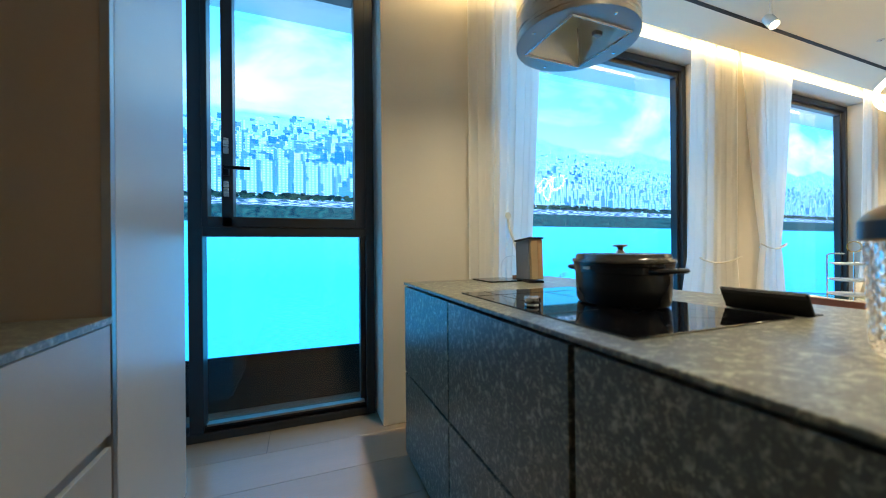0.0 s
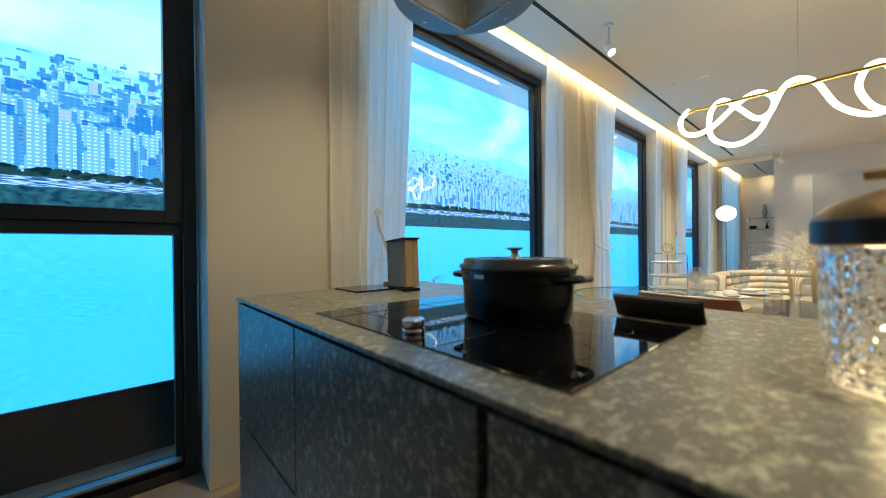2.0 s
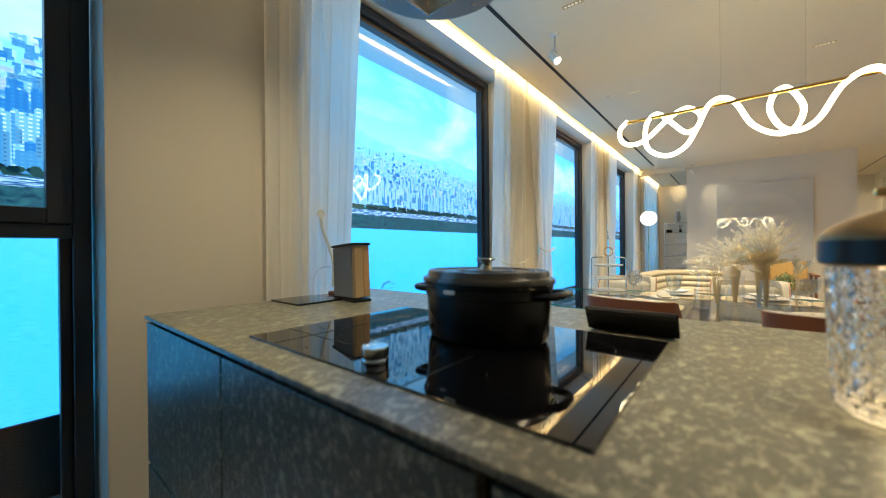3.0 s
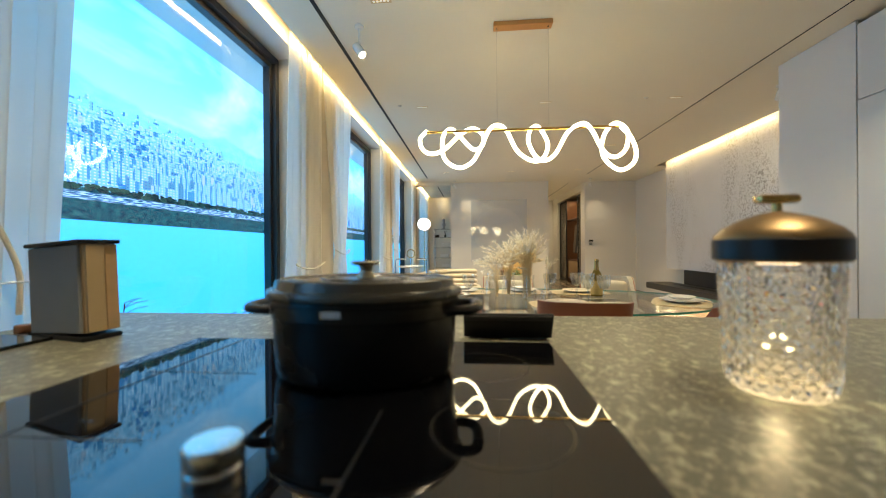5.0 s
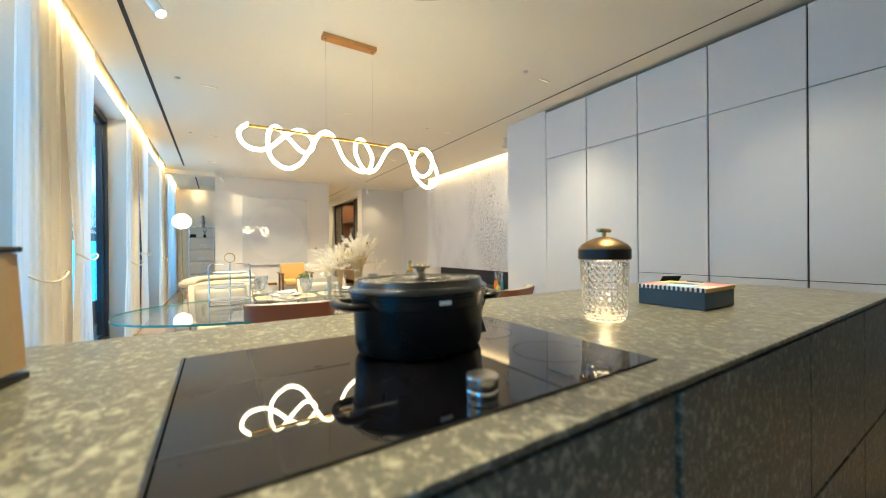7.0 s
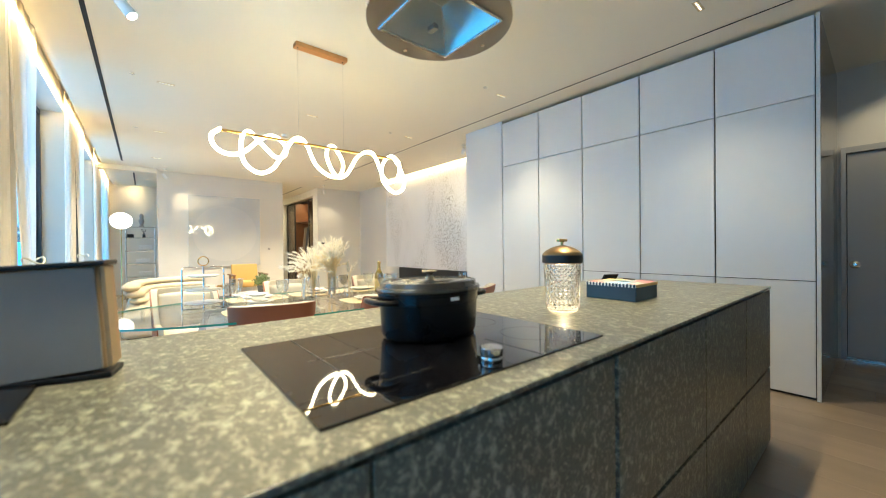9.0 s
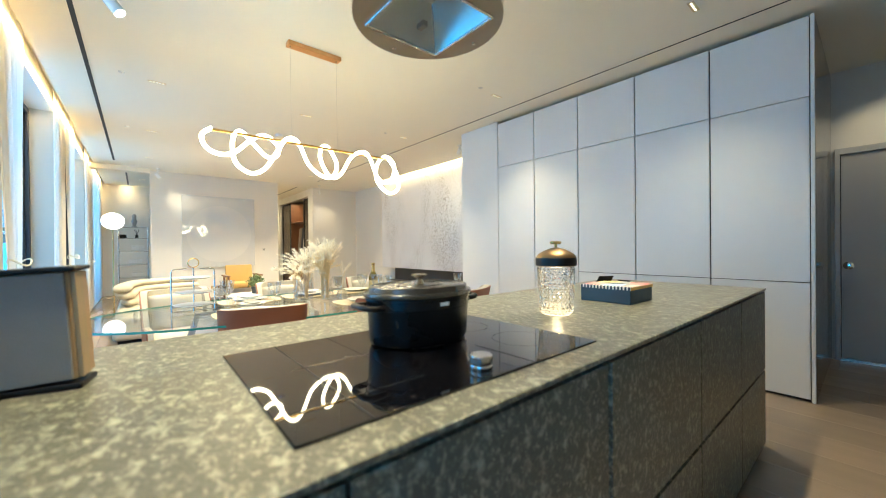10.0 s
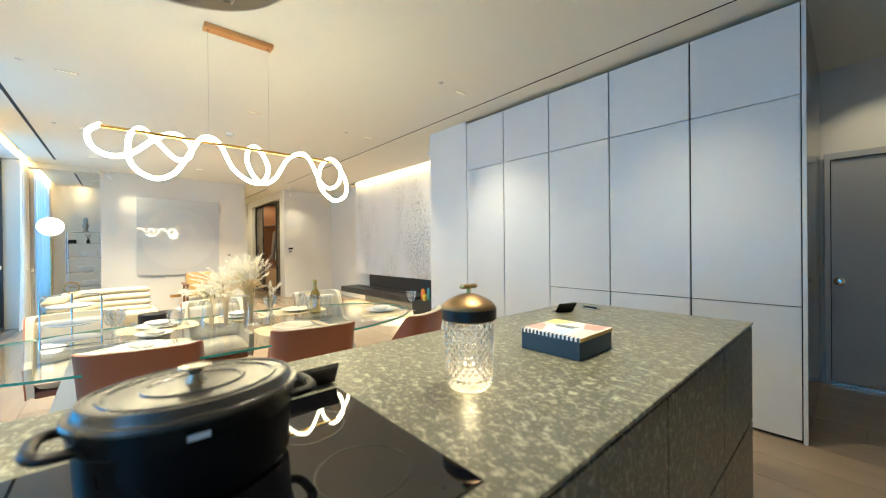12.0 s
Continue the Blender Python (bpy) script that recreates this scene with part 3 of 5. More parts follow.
# ---- kitchen island ----
IX0, IX1, IY0, IY1, TOP = 0.667, 1.60, -1.11, 2.105, 0.92
island = thing("kitchen_island", pose(0, 0, 0), "long kitchen island with drawers of dark speckled granite", "kitchen island")
part("carcass", block(IX0 + 0.03, IX1 - 0.02, IY0 + 0.02, IY1 - 0.02, 0.0, TOP - 0.016), M_DARKLINE, island, "black carcass behind the fronts")
part("worktop", block(IX0 - 0.004, IX1, IY0 - 0.004, IY1 + 0.004, TOP - 0.012, TOP, 0.0025), M_STONE, island, "grey-green speckled granite worktop")
cols = [IY0, -0.525, 0.108, 0.826, 1.49, IY1]
for i, (a, b) in enumerate(zip(cols, cols[1:])):
    part("drawer_front", block(IX0, IX0 + 0.022, a + 0.003, b - (0.016 if abs(b - 0.826) < 0.01 else 0.003), 0.452, TOP - 0.022, 0.002), M_STONE, island)
    part("drawer_front", block(IX0, IX0 + 0.022, a + 0.003, b - (0.016 if abs(b - 0.826) < 0.01 else 0.003), 0.02, 0.440, 0.002), M_STONE, island)
part("end_panel", block(IX0 + 0.024, IX1 - 0.004, IY1 - 0.018, IY1, 0.0, TOP - 0.013, 0.002), M_STONE, island)
part("end_panel", block(IX0 + 0.024, IX1 - 0.004, IY0, IY0 + 0.018, 0.0, TOP - 0.013, 0.002), M_STONE, island)
part("back_panel", block(IX1 - 0.02, IX1 - 0.004, IY0 + 0.02, IY1 - 0.02, 0.0, TOP - 0.013, 0.002), M_STONE, island)

# ---- hob ----
HX0, HX1, HY0, HY1 = 0.742, 1.270, 0.737, 1.529
hob = thing("induction_hob", pose(0, 0, TOP), "flush black ceramic glass induction hob", "hob")
part("glass_plate", block(HX0, HX1, HY0, HY1, -0.003, 0.004, 0.0015), M_HOB, hob)


def ring_flat(r, w, seg=64):
    b = bmesh.new()
    rr = [[b.verts.new((q * math.cos(2 * math.pi * i / seg), q * math.sin(2 * math.pi * i / seg), 0)) for i in range(seg)] for q in (r - w, r)]
    for i in range(seg):
        b.faces.new((rr[0][i], rr[1][i], rr[1][(i + 1) % seg], rr[0][(i + 1) % seg]))
    return b


for cx, cy, r in ((0.895, 0.868, 0.079), (1.11, 0.88, 0.075)):
    part("zone_ring", ring_flat(r, 0.0014), M_HOBLINE, hob, "printed cooking zone ring", at=pose(cx, cy, 0.0046))
for x0, x1, yy in ((HX0 + 0.004, HX1 - 0.004, 1.4105), (HX0 + 0.004, 0.93, 1.011)):
    part("zone_seam", block(x0, x1, yy, yy + 0.0022, 0.0042, 0.0047), M_DARKLINE, hob)
for xx, y0, y1 in ((0.839, 1.245, 1.525), (1.046, 1.25, 1.44)):
    part("zone_line", block(xx, xx + 0.0022, y0, y1, 0.0043, 0.0046), M_HOBLINE, hob)
for xx, yy, w in ((0.875, 1.345, 0.018), (0.768, 1.318, 0.008), (1.06, 1.30, 0.014), (0.768, 0.95, 0.008), (0.775, 0.80, 0.010)):
    part("touch_mark", block(xx, xx + 0.004, yy, yy + w, 0.0043, 0.0046), M_HOBLINE, hob)
dial = thing("hob_dial", pose(0.794, 1.131, TOP + 0.004), "round steel control dial on the hob", "dial")
part("base_ring", lathe([(0, 0), (0.0235, 0), (0.0245, 0.002), (0.0245, 0.009), (0.0235, 0.0105), (0, 0.0105)], 40), M_CHROME, dial, smooth=35)
part("groove", lathe([(0, 0.0105), (0.022, 0.0105), (0.022, 0.0125), (0, 0.0125)], 40), M_BLACK, dial, smooth=35)
part("cap", lathe([(0, 0.0125), (0.0240, 0.0125), (0.0248, 0.0145), (0.0248, 0.028), (0.0235, 0.030), (0.012, 0.0304), (0, 0.0302)], 40), mat("turned_steel", (0.66, 0.65, 0.62), 0.24, 1.0, vary=0.05, fine=300), dial, smooth=30)

# ---- oval casserole ----
M_BRASSDARK = mat("aged_brass", (0.55, 0.50, 0.40), 0.25, 1.0, vary=0.1)
pot = thing("casserole", pose(1.082, 1.078, TOP + 0.005), "oval black cast-iron casserole with lid on the hob", "pot")
A, B = 0.120, 0.156
def oval(p, seg=56):
    return lathe([(r, z) for r, z in p], seg, A, B)
part("body", oval([(0, 0.003), (0.82, 0.0), (0.905, 0.004), (0.937, 0.014), (0.952, 0.05), (0.966, 0.092), (0.968, 0.0945), (0.985, 0.0965), (0.988, 0.116), (1.005, 0.118), (1.005, 0.124), (0.93, 0.124), (0.88, 0.06), (0, 0.05)]), M_IRON, pot, smooth=40)
lid = part("lid", oval([(0, 0.123), (0.99, 0.1245), (1.03, 0.127), (1.035, 0.132), (1.02, 0.137), (0.97, 0.138), (0.955, 0.141), (0.945, 0.149), (0.93, 0.1525), (0.90, 0.153), (0.885, 0.1505), (0.80, 0.150), (0.785, 0.1525), (0.755, 0.1525), (0.74, 0.150), (0.48, 0.151), (0.465, 0.1535), (0.43, 0.1535), (0.415, 0.1515), (0.2, 0.1525), (0, 0.153)]), mat("polished_enamel_iron", (0.046, 0.042, 0.034), 0.23, vary=0.15, fine=260, bump=0.015, spec=1.0, rvary=0.05), pot, "domed black iron lid with rings", smooth=25)
part("lid_knob", lathe([(0, 0.152), (0.014, 0.152), (0.012, 0.156), (0.0075, 0.165), (0.0095, 0.172), (0.019, 0.175), (0.0205, 0.1775), (0.019, 0.180), (0.006, 0.181), (0, 0.181)], 28, 0.9, 1.2), M_BRASSDARK, lid, "small brass lid knob", smooth=35)
for s in (1, -1):
    loop = spline([(-0.044, s * 0.140, 0.104), (-0.045, s * 0.170, 0.106), (-0.030, s * 0.184, 0.108), (0, s * 0.187, 0.108), (0.030, s * 0.184, 0.108), (0.045, s * 0.170, 0.106), (0.044, s * 0.140, 0.104)], 6)
    hb = tube(loop, 0.0095, 10)
    bmesh.ops.scale(hb, vec=(1, 1, 0.8), verts=hb.verts[:], space=Matrix.Translation((0, 0, -0.106)))
    part("side_handle", hb, M_IRON, pot, smooth=60)
part("tag", block(-0.1245, -0.1225, -0.002, 0.026, 0.1065, 0.1155, 0.0006), M_CHINA, pot, "small white sticker")

# ---- tilted black control screen behind the hob ----
scr = thing("tablet_stand", pose(1.335, 0.821, TOP), "black tablet sign leaning back on a folded stand", "tablet")
lean = pose(-0.012, 0, 0.003, 0, -27, 0)
part("tablet", block(-0.004, 0.004, -0.099, 0.099, 0.0, 0.064, 0.0025), M_BLACK, scr, at=lean)
part("rear_rim", block(-0.0075, -0.0045, -0.095, 0.095, 0.050, 0.062, 0.001), M_DARKLINE, scr, at=lean)
part("foot", block(-0.014, 0.050, -0.088, 0.088, 0.0, 0.003, 0.001), M_DARKLINE, scr)
part("stand_leg", block(-0.0015, 0.0015, -0.03, 0.03, 0.0, 0.050, 0.001), M_DARKLINE, scr, at=pose(0.028, 0, 0.002, 0, -52, 0))

# ---- portable cut-glass lamp ----
jar = thing("table_lamp", pose(1.037, 0.468, TOP), "cut-crystal portable lamp with a dark domed cap", "lamp")


def frosty(m, share):
    """Cut facets that scatter a share of the lamp's own light."""
    nt = m.node_tree
    tr, mx = nt.nodes.new("ShaderNodeBsdfTranslucent"), nt.nodes.new("ShaderNodeMixShader")
    tr.inputs[0].default_value = (1.0, 0.97, 0.92, 1)
    mx.inputs[0].default_value = share
    nt.links.new(nt.nodes["Principled BSDF"].outputs[0], mx.inputs[1])
    nt.links.new(tr.outputs[0], mx.inputs[2])
    nt.links.new(mx.outputs[0], nt.nodes["Material Output"].inputs[0])
    return m


def jar_radius(z):
    """Outer radius of the glass: rounded foot, slightly widening sides."""
    return 0.0610 + 0.0065 * (z - 0.02) / 0.16 - 0.011 * max(0.0, 1 - z / 0.022) ** 2


def crystal():
    """A thick glass cup cut all round with small pyramids in a diamond lattice."""
    seg, rows = 24, 17
    b = bmesh.new()
    zs = [0.002 + 0.180 * j / rows for j in range(rows + 1)]
    ring = [[b.verts.new((jar_radius(z) * math.cos(2 * math.pi * (i + 0.5 * (j % 2)) / seg), jar_radius(z) * math.sin(2 * math.pi * (i + 0.5 * (j % 2)) / seg), z)) for i in range(seg)]
            for j, z in enumerate(zs)]
    for j in range(rows + 1):
        off = j % 2
        for i in range(seg):
            k = (i + 1) % seg
            left, right = ring[j][i], ring[j][k]
            other = k if off else i
            below = ring[j - 1][other] if j > 0 else None
            above = ring[j + 1][other] if j < rows else None
            if below and above:
                a = 2 * math.pi * (i + 0.5 + 0.5 * off) / seg
                r = jar_radius(zs[j]) + 0.0026
                apex = b.verts.new((r * math.cos(a), r * math.sin(a), zs[j]))
                for u, v in ((below, right), (right, above), (above, left), (left, below)):
                    b.faces.new((u, v, apex))
            elif above:
                b.faces.new((left, right, above))
            else:
                b.faces.new((right, left, below))
    inner = [[b.verts.new((r * math.cos(2 * math.pi * (i + 0.5 * (rows % 2)) / seg), r * math.sin(2 * math.pi * (i + 0.5 * (rows % 2)) / seg), z)) for i in range(seg)]
             for r, z in ((0.062, 0.182), (0.058, 0.10), (0.053, 0.034), (0.046, 0.024))]
    cup = [ring[-1]] + inner
    for a, c in zip(cup, cup[1:]):
        for i in range(seg):
            k = (i + 1) % seg
            b.faces.new((a[i], a[k], c[k], c[i]))
    b.faces.new(ring[0][::-1])
    b.faces.new(inner[-1])
    return b


def star_base():
    """Star cut in the thick foot: a low cone of sharp ribs."""
    b = bmesh.new()
    n = 40
    tip = b.verts.new((0, 0, 0.014))
    edge = [b.verts.new(((0.050 if i % 2 else 0.044) * math.cos(2 * math.pi * i / n), (0.050 if i % 2 else 0.044) * math.sin(2 * math.pi * i / n), 0.006 if i % 2 else 0.013)) for i in range(n)]
    low = b.verts.new((0, 0, 0.005))
    for i in range(n):
        b.faces.new((tip, edge[i], edge[(i + 1) % n]))
        b.faces.new((low, edge[(i + 1) % n], edge[i]))
    return b


M_CRYSTAL = frosty(glass("cut_crystal", (1, 1, 1), 0.0, 1.46), 0.025)
gl = part("glass_body", crystal(), M_CRYSTAL, jar, "faceted clear crystal body")
gl.visible_shadow = False
M_CAP = mat("bronze_cap", (0.26, 0.17, 0.085), 0.42, 0.9, vary=0.1, fine=150)
cap = part("cap", lathe([(0, 0.183), (0.066, 0.183), (0.0725, 0.1845), (0.074, 0.188), (0.074, 0.214), (0.0725, 0.220), (0.064, 0.230), (0.048, 0.240), (0.030, 0.248), (0.014, 0.2525), (0.007, 0.254), (0, 0.254)], 56), M_CAP, jar, "dark bronze domed cap", smooth=35)
part("band", lathe([(0.0742, 0.1868), (0.0748, 0.1875), (0.0748, 0.2145), (0.0742, 0.2152), (0.072, 0.2152), (0.072, 0.1868)], 56), mat("dark_bronze_band", (0.035, 0.026, 0.022), 0.38, 0.4, vary=0.1), cap, "dark band round the cap", smooth=35)
part("stem", lathe([(0, 0.251), (0.006, 0.251), (0.006, 0.268), (0, 0.268)], 20), M_GOLD, cap, smooth=35)
part("grip", block(-0.010, 0.010, -0.027, 0.027, 0.266, 0.278, 0.005), M_GOLD, cap, "brass grip", smooth=40)
part("light_disc", lathe([(0, 0.1795), (0.022, 0.1795), (0.024, 0.1825), (0, 0.1825)], 32), glow("jar_light", (1.0, 0.80, 0.50), 6.0), jar, "warm glowing light disc")
st = part("star_base", star_base(), frosty(glass("cut_star", (1, 1, 1), 0.05, 1.46), 0.75), jar, "sparkling star-cut glass foot")
st.visible_shadow = False
data = bpy.data.lights.new("jar_lamp", "POINT")
data.energy, data.color, data.shadow_soft_size = 0.30, WARM, 0.004
jl = new("jar_lamp", data)
jl.location = (1.037, 0.468, TOP + 0.07)

# ---- gift book box, book rest and tray on the worktop ----
bx = thing("book_box", pose(1.05, -0.06, TOP), "flat navy box with a bright patterned lid", "box")
M_NAVY = mat("navy_paper", (0.018, 0.052, 0.085), 0.5, vary=0.08, fine=160)
part("case", block(-0.115, 0.115, -0.118, 0.118, 0.0, 0.062, 0.003), M_NAVY, bx)
lidp = part("lid", block(-0.116, 0.116, -0.119, 0.119, 0.0622, 0.076, 0.002), M_CHINA, bx, "lid with white and navy striped edge")
part("lid_edge", block(-0.1175, -0.1162, -0.1185, 0.1185, 0.0625, 0.0755), mat("ochre_edge", (0.55, 0.33, 0.10), 0.5), lidp, "ochre edge of the lid")
for i in range(15):
    part("stripe", block(-0.113 + i * 0.0155, -0.105 + i * 0.0155, 0.1188, 0.1202, 0.0625, 0.0755), M_NAVY, lidp)
    part("stripe", block(-0.113 + i * 0.0155, -0.105 + i * 0.0155, 0.106, 0.1188, 0.0757, 0.0763), M_NAVY, lidp)
PRINTS = [("coral_print", (0.78, 0.22, 0.19), [(-0.110, -0.02), (-0.110, -0.11), (-0.02, -0.11), (-0.055, -0.02)]), ("coral_print", None, [(0.04, 0.095), (0.075, 0.01), (0.110, 0.01), (0.110, 0.095)]),
          ("ochre_print", (0.82, 0.58, 0.16), [(0.02, -0.11), (0.110, -0.11), (0.110, -0.03), (0.055, -0.03)]), ("sky_print", (0.32, 0.62, 0.80), [(-0.06, 0.095), (-0.045, -0.005), (0.01, 0.02), (0.03, 0.095)]),
          ("salmon_print", (0.86, 0.52, 0.40), [(-0.110, 0.095), (-0.110, 0.0), (-0.075, 0.0), (-0.08, 0.095)])]
for nm, c, pts in PRINTS:
    part("print", sheet(pts, 0.001), mat(nm, c, 0.45) if c else bpy.data.materials[nm], lidp, at=pose(0, 0, 0.0767))
for k, (x0, x1) in enumerate(((-0.035, 0.05), (-0.025, 0.06), (-0.03, 0.04))):
    part("text_bar", block(x0, x1, -0.030 + 0.013 * k, -0.023 + 0.013 * k, 0.0757, 0.0770), M_NAVY, lidp, "dark line of small print")
rest = thing("menu_stand", pose(1.44, -0.72, TOP, 0, 0, -27), "small black sign leaning back on its foot", "sign")
part("plate", block(-0.003, 0.003, -0.055, 0.055, 0.0, 0.066, 0.002), M_BLACK, rest, at=pose(0.0, 0, 0.003, 0, -38, 0))
part("foot", block(-0.006, 0.050, -0.045, 0.045, 0.0, 0.003, 0.001), M_BLACK, rest)
tray = thing("pen_tray", pose(1.39, -0.93, TOP), "thin steel pen tray", "tray")
part("dish", block(-0.05, 0.05, -0.03, 0.03, 0.0, 0.006, 0.002), M_STEEL, tray)
part("pen", tube([(-0.045, 0.01, 0.010), (0.045, -0.012, 0.010)], 0.004, 10), M_BLACK, tray, smooth=50)

# ---- wooden speaker, glass pad and plug at the window end ----
spk = thing("table_speaker", pose(1.28, 1.836, TOP, 0, 0, -12), "upright wooden speaker with grey cloth front", "speaker")
M_CLOTH = mat("grey_cloth", (0.23, 0.235, 0.24), 0.9, vary=0.1, scale=20, fine=400, bump=0.2)
LEAN = pose(0, 0, 0.002, -3.2, 0, 0)
M_TANPLY = mat("light_ply", (0.46, 0.30, 0.15), 0.5, vary=0.12, scale=6, fine=80, stretch=(1, 1, 6))
part("body", block(-0.032, 0.034, -0.075, 0.11, 0.012, 0.216, 0.002), M_TANPLY, spk, at=LEAN)
part("front_cloth", block(-0.040, -0.0325, -0.07, 0.105, 0.014, 0.214, 0.002), M_CLOTH, spk, "grey woven front", at=LEAN)
part("side_fold", block(-0.03, 0.005, -0.083, -0.0755, 0.014, 0.214, 0.001), mat("tan_card", (0.40, 0.29, 0.16), 0.6, vary=0.1), spk, at=LEAN)
part("side_fold", block(0.008, 0.033, -0.0805, -0.0755, 0.014, 0.214, 0.001), M_WOOD, spk, at=LEAN)
part("foot_plate", block(-0.042, 0.037, -0.082, 0.116, 0.0, 0.0115, 0.003), M_BLACK, spk)
part("top_plate", block(-0.044, 0.039, -0.086, 0.114, 0.2165, 0.226, 0.003), M_BLACK, spk, at=LEAN)
pad = thing("glass_pad", pose(1.155, 1.975, TOP), "thin black glass charging pad", "pad")
part("plate", block(-0.10, 0.10, -0.11, 0.10, 0.0, 0.008, 0.002), M_HOB, pad)
plug = thing("wooden_plug", pose(1.31, 2.03, TOP + 0.008 * 0), "small round wooden plug on the worktop", "plug")
part("block", lathe([(0, 0), (0.017, 0), (0.018, 0.002), (0.018, 0.018), (0.0165, 0.02), (0, 0.02)], 24), M_WALNUT, plug, smooth=40)
cable = thing("cable", pose(0, 0, 0), "thin white cable from the speaker", "cable")
part("wire", tube(spline([(1.245, 1.925, 1.055), (1.222, 1.975, 1.05), (1.205, 2.0, 1.02), (1.20, 2.005, 0.97), (1.195, 1.99, 0.931)], 8), 0.0022, 6), M_CHINA, cable, smooth=60)

# ---- extractor hood ----
M_STEELBRIGHT = mat("bright_rolled_steel", (0.72, 0.73, 0.68), 0.30, 1.0, vary=0.10, scale=5, fine=120, bump=0.02)
hood = thing("extractor_hood", pose(0.962, 1.130, 0), "round brushed-steel extractor hood hung from the ceiling", "hood")
R, HZ = 0.182, 1.735
part("drum", lathe([(R, HZ + 0.001), (R, HZ + 0.24), (R - 0.004, HZ + 0.246), (0.12, HZ + 0.25), (0.12, CEIL), (0.115, CEIL), (0.115, HZ + 0.245), (R - 0.006, HZ + 0.24), (R - 0.006, HZ + 0.001)], 72), M_STEEL, hood, smooth=35)
b = bmesh.new()
seg = 72
half = 0.112
outer = [b.verts.new((R * math.cos(2 * math.pi * i / seg), R * math.sin(2 * math.pi * i / seg), HZ)) for i in range(seg)]
inner = []
for i in range(seg):
    a = 2 * math.pi * i / seg
    s = half / max(abs(math.cos(a)), abs(math.sin(a)))
    inner.append(b.verts.new((s * math.cos(a), s * math.sin(a), HZ)))
for i in range(seg):
    k = (i + 1) % seg
    b.faces.new((outer[i], outer[k], inner[k], inner[i]))
part("bottom_ring", b, M_STEELDARK, hood, "satin grey ring under the hood")
b = bmesh.new()
cs = [(half * 1.414 * math.cos(a), half * 1.414 * math.sin(a)) for a in (math.pi / 4, 3 * math.pi / 4, 5 * math.pi / 4, 7 * math.pi / 4)]
lo = [b.verts.new((x * 0.99, y * 0.99, HZ + 0.001)) for x, y in cs]
hi = [b.verts.new((x * 0.55, y * 0.55, HZ + 0.10)) for x, y in cs]
for i in range(4):
    b.faces.new((lo[i], lo[(i + 1) % 4], hi[(i + 1) % 4], hi[i]))
b.faces.new(hi)
part("filter_well", b, M_STEELBRIGHT, hood, "polished steel filter pyramid")
for i in range(4):
    a, c = Vector((*cs[i], HZ)), Vector((*cs[(i + 1) % 4], HZ))
    part("rim", tube([a * 0.985 + Vector((0, 0, HZ * 0.015 - 0.001)), c * 0.985 + Vector((0, 0, HZ * 0.015 - 0.001))], 0.004, 8), M_CHROME, hood, smooth=60)
    part("screw", lathe([(0, -0.002), (0.005, -0.0015), (0.005, 0.0), (0, 0.0)], 14), M_CHROME, hood, at=pose(0.155 * math.cos(i * 1.57), 0.155 * math.sin(i * 1.57), HZ))
    part("filter_ridge", tube([a * 0.98 + Vector((0, 0, HZ * 0.02 + 0.002)), Vector((cs[i][0] * 0.56, cs[i][1] * 0.56, HZ + 0.098))], 0.003, 6), M_CHROME, hood, smooth=60)
part("catch", block(0.045, 0.075, -0.035, -0.018, HZ + 0.020, HZ + 0.035, 0.003), M_STEELDARK, hood)

# ---- tall white cabinets along the south side ----
CY = -2.106
seams = [0.555, 1.167, 1.783, 2.395, 2.982, 3.575]
for i, (a, b) in enumerate(zip(seams, seams[1:])):
    c = thing("tall_cabinet", pose(0, 0, 0), f"tall handleless white lacquer cabinet with {'two' if i > 2 else 'three'} doors", "cabinet", "cabinets along the wall")
    part("carcass", block(a + 0.004, b - 0.004, -2.75, CY - 0.024, 0.0, 2.850), M_DARKLINE, c)
    for z0, z1, n in ((0.022, 2.259, "tall_door"), (2.265, 2.853, "upper_door")) if i > 2 else ((0.022, 0.883, "lower_door"), (0.889, 2.259, "middle_door"), (2.265, 2.853, "upper_door")):
        part(n, block(a + 0.0055, b - 0.0055, CY - 0.022, CY, z0, z1, 0.0015), M_CAB, c)
fp = thing("end_panel", pose(0, 0, 0), "plain white panel closing the cabinet row", "panel")
part("board", block(3.580, 4.30, CY - 0.022, CY, 0.0, 2.893, 0.0015), M_CAB, fp)
part("return_board", block(4.278, 4.30, SOUTH, CY - 0.022, 0.0, 2.893, 0.0015), M_CAB, fp)
sp = thing("cabinet_cheek", pose(0, 0, 0), "glossy taupe panel on the cabinet side", "panel")
M_GLOSSTAUPE = mat("gloss_taupe_lacquer", (0.20, 0.18, 0.155), 0.10, vary=0.03, scale=2, bump=0.0, rvary=0.02)
part("edge_board", block(0.532, 0.554, CY - 0.03, CY + 0.002, 0.0, 2.86, 0.001), M_CAB, sp)
part("board", block(0.532, 0.552, -3.70, CY - 0.031, 0.0, 2.86, 0.001), M_GLOSSTAUPE, sp)

# ---- hall door ----
dr = thing("door_1", pose(0, -3.72, 0), "closed plain grey door with a round steel knob", "door", kind="structure")
M_DOOR = mat("grey_door_paint", (0.46, 0.46, 0.46), 0.5, vary=0.03, scale=2)
part("leaf", block(-0.47, 0.465, -0.03, 0.012, 0.03, 2.055, 0.002), M_DOOR, dr)
part("frame", block(0.472, 0.508, -0.05, 0.03, 0.0, 2.12, 0.002), M_DOOR, dr)
part("frame", block(-0.54, 0.472, -0.05, 0.03, 2.062, 2.12, 0.002), M_DOOR, dr)
part("frame", block(-0.54, -0.476, -0.05, 0.03, 0.0, 2.06, 0.002), M_DOOR, dr)
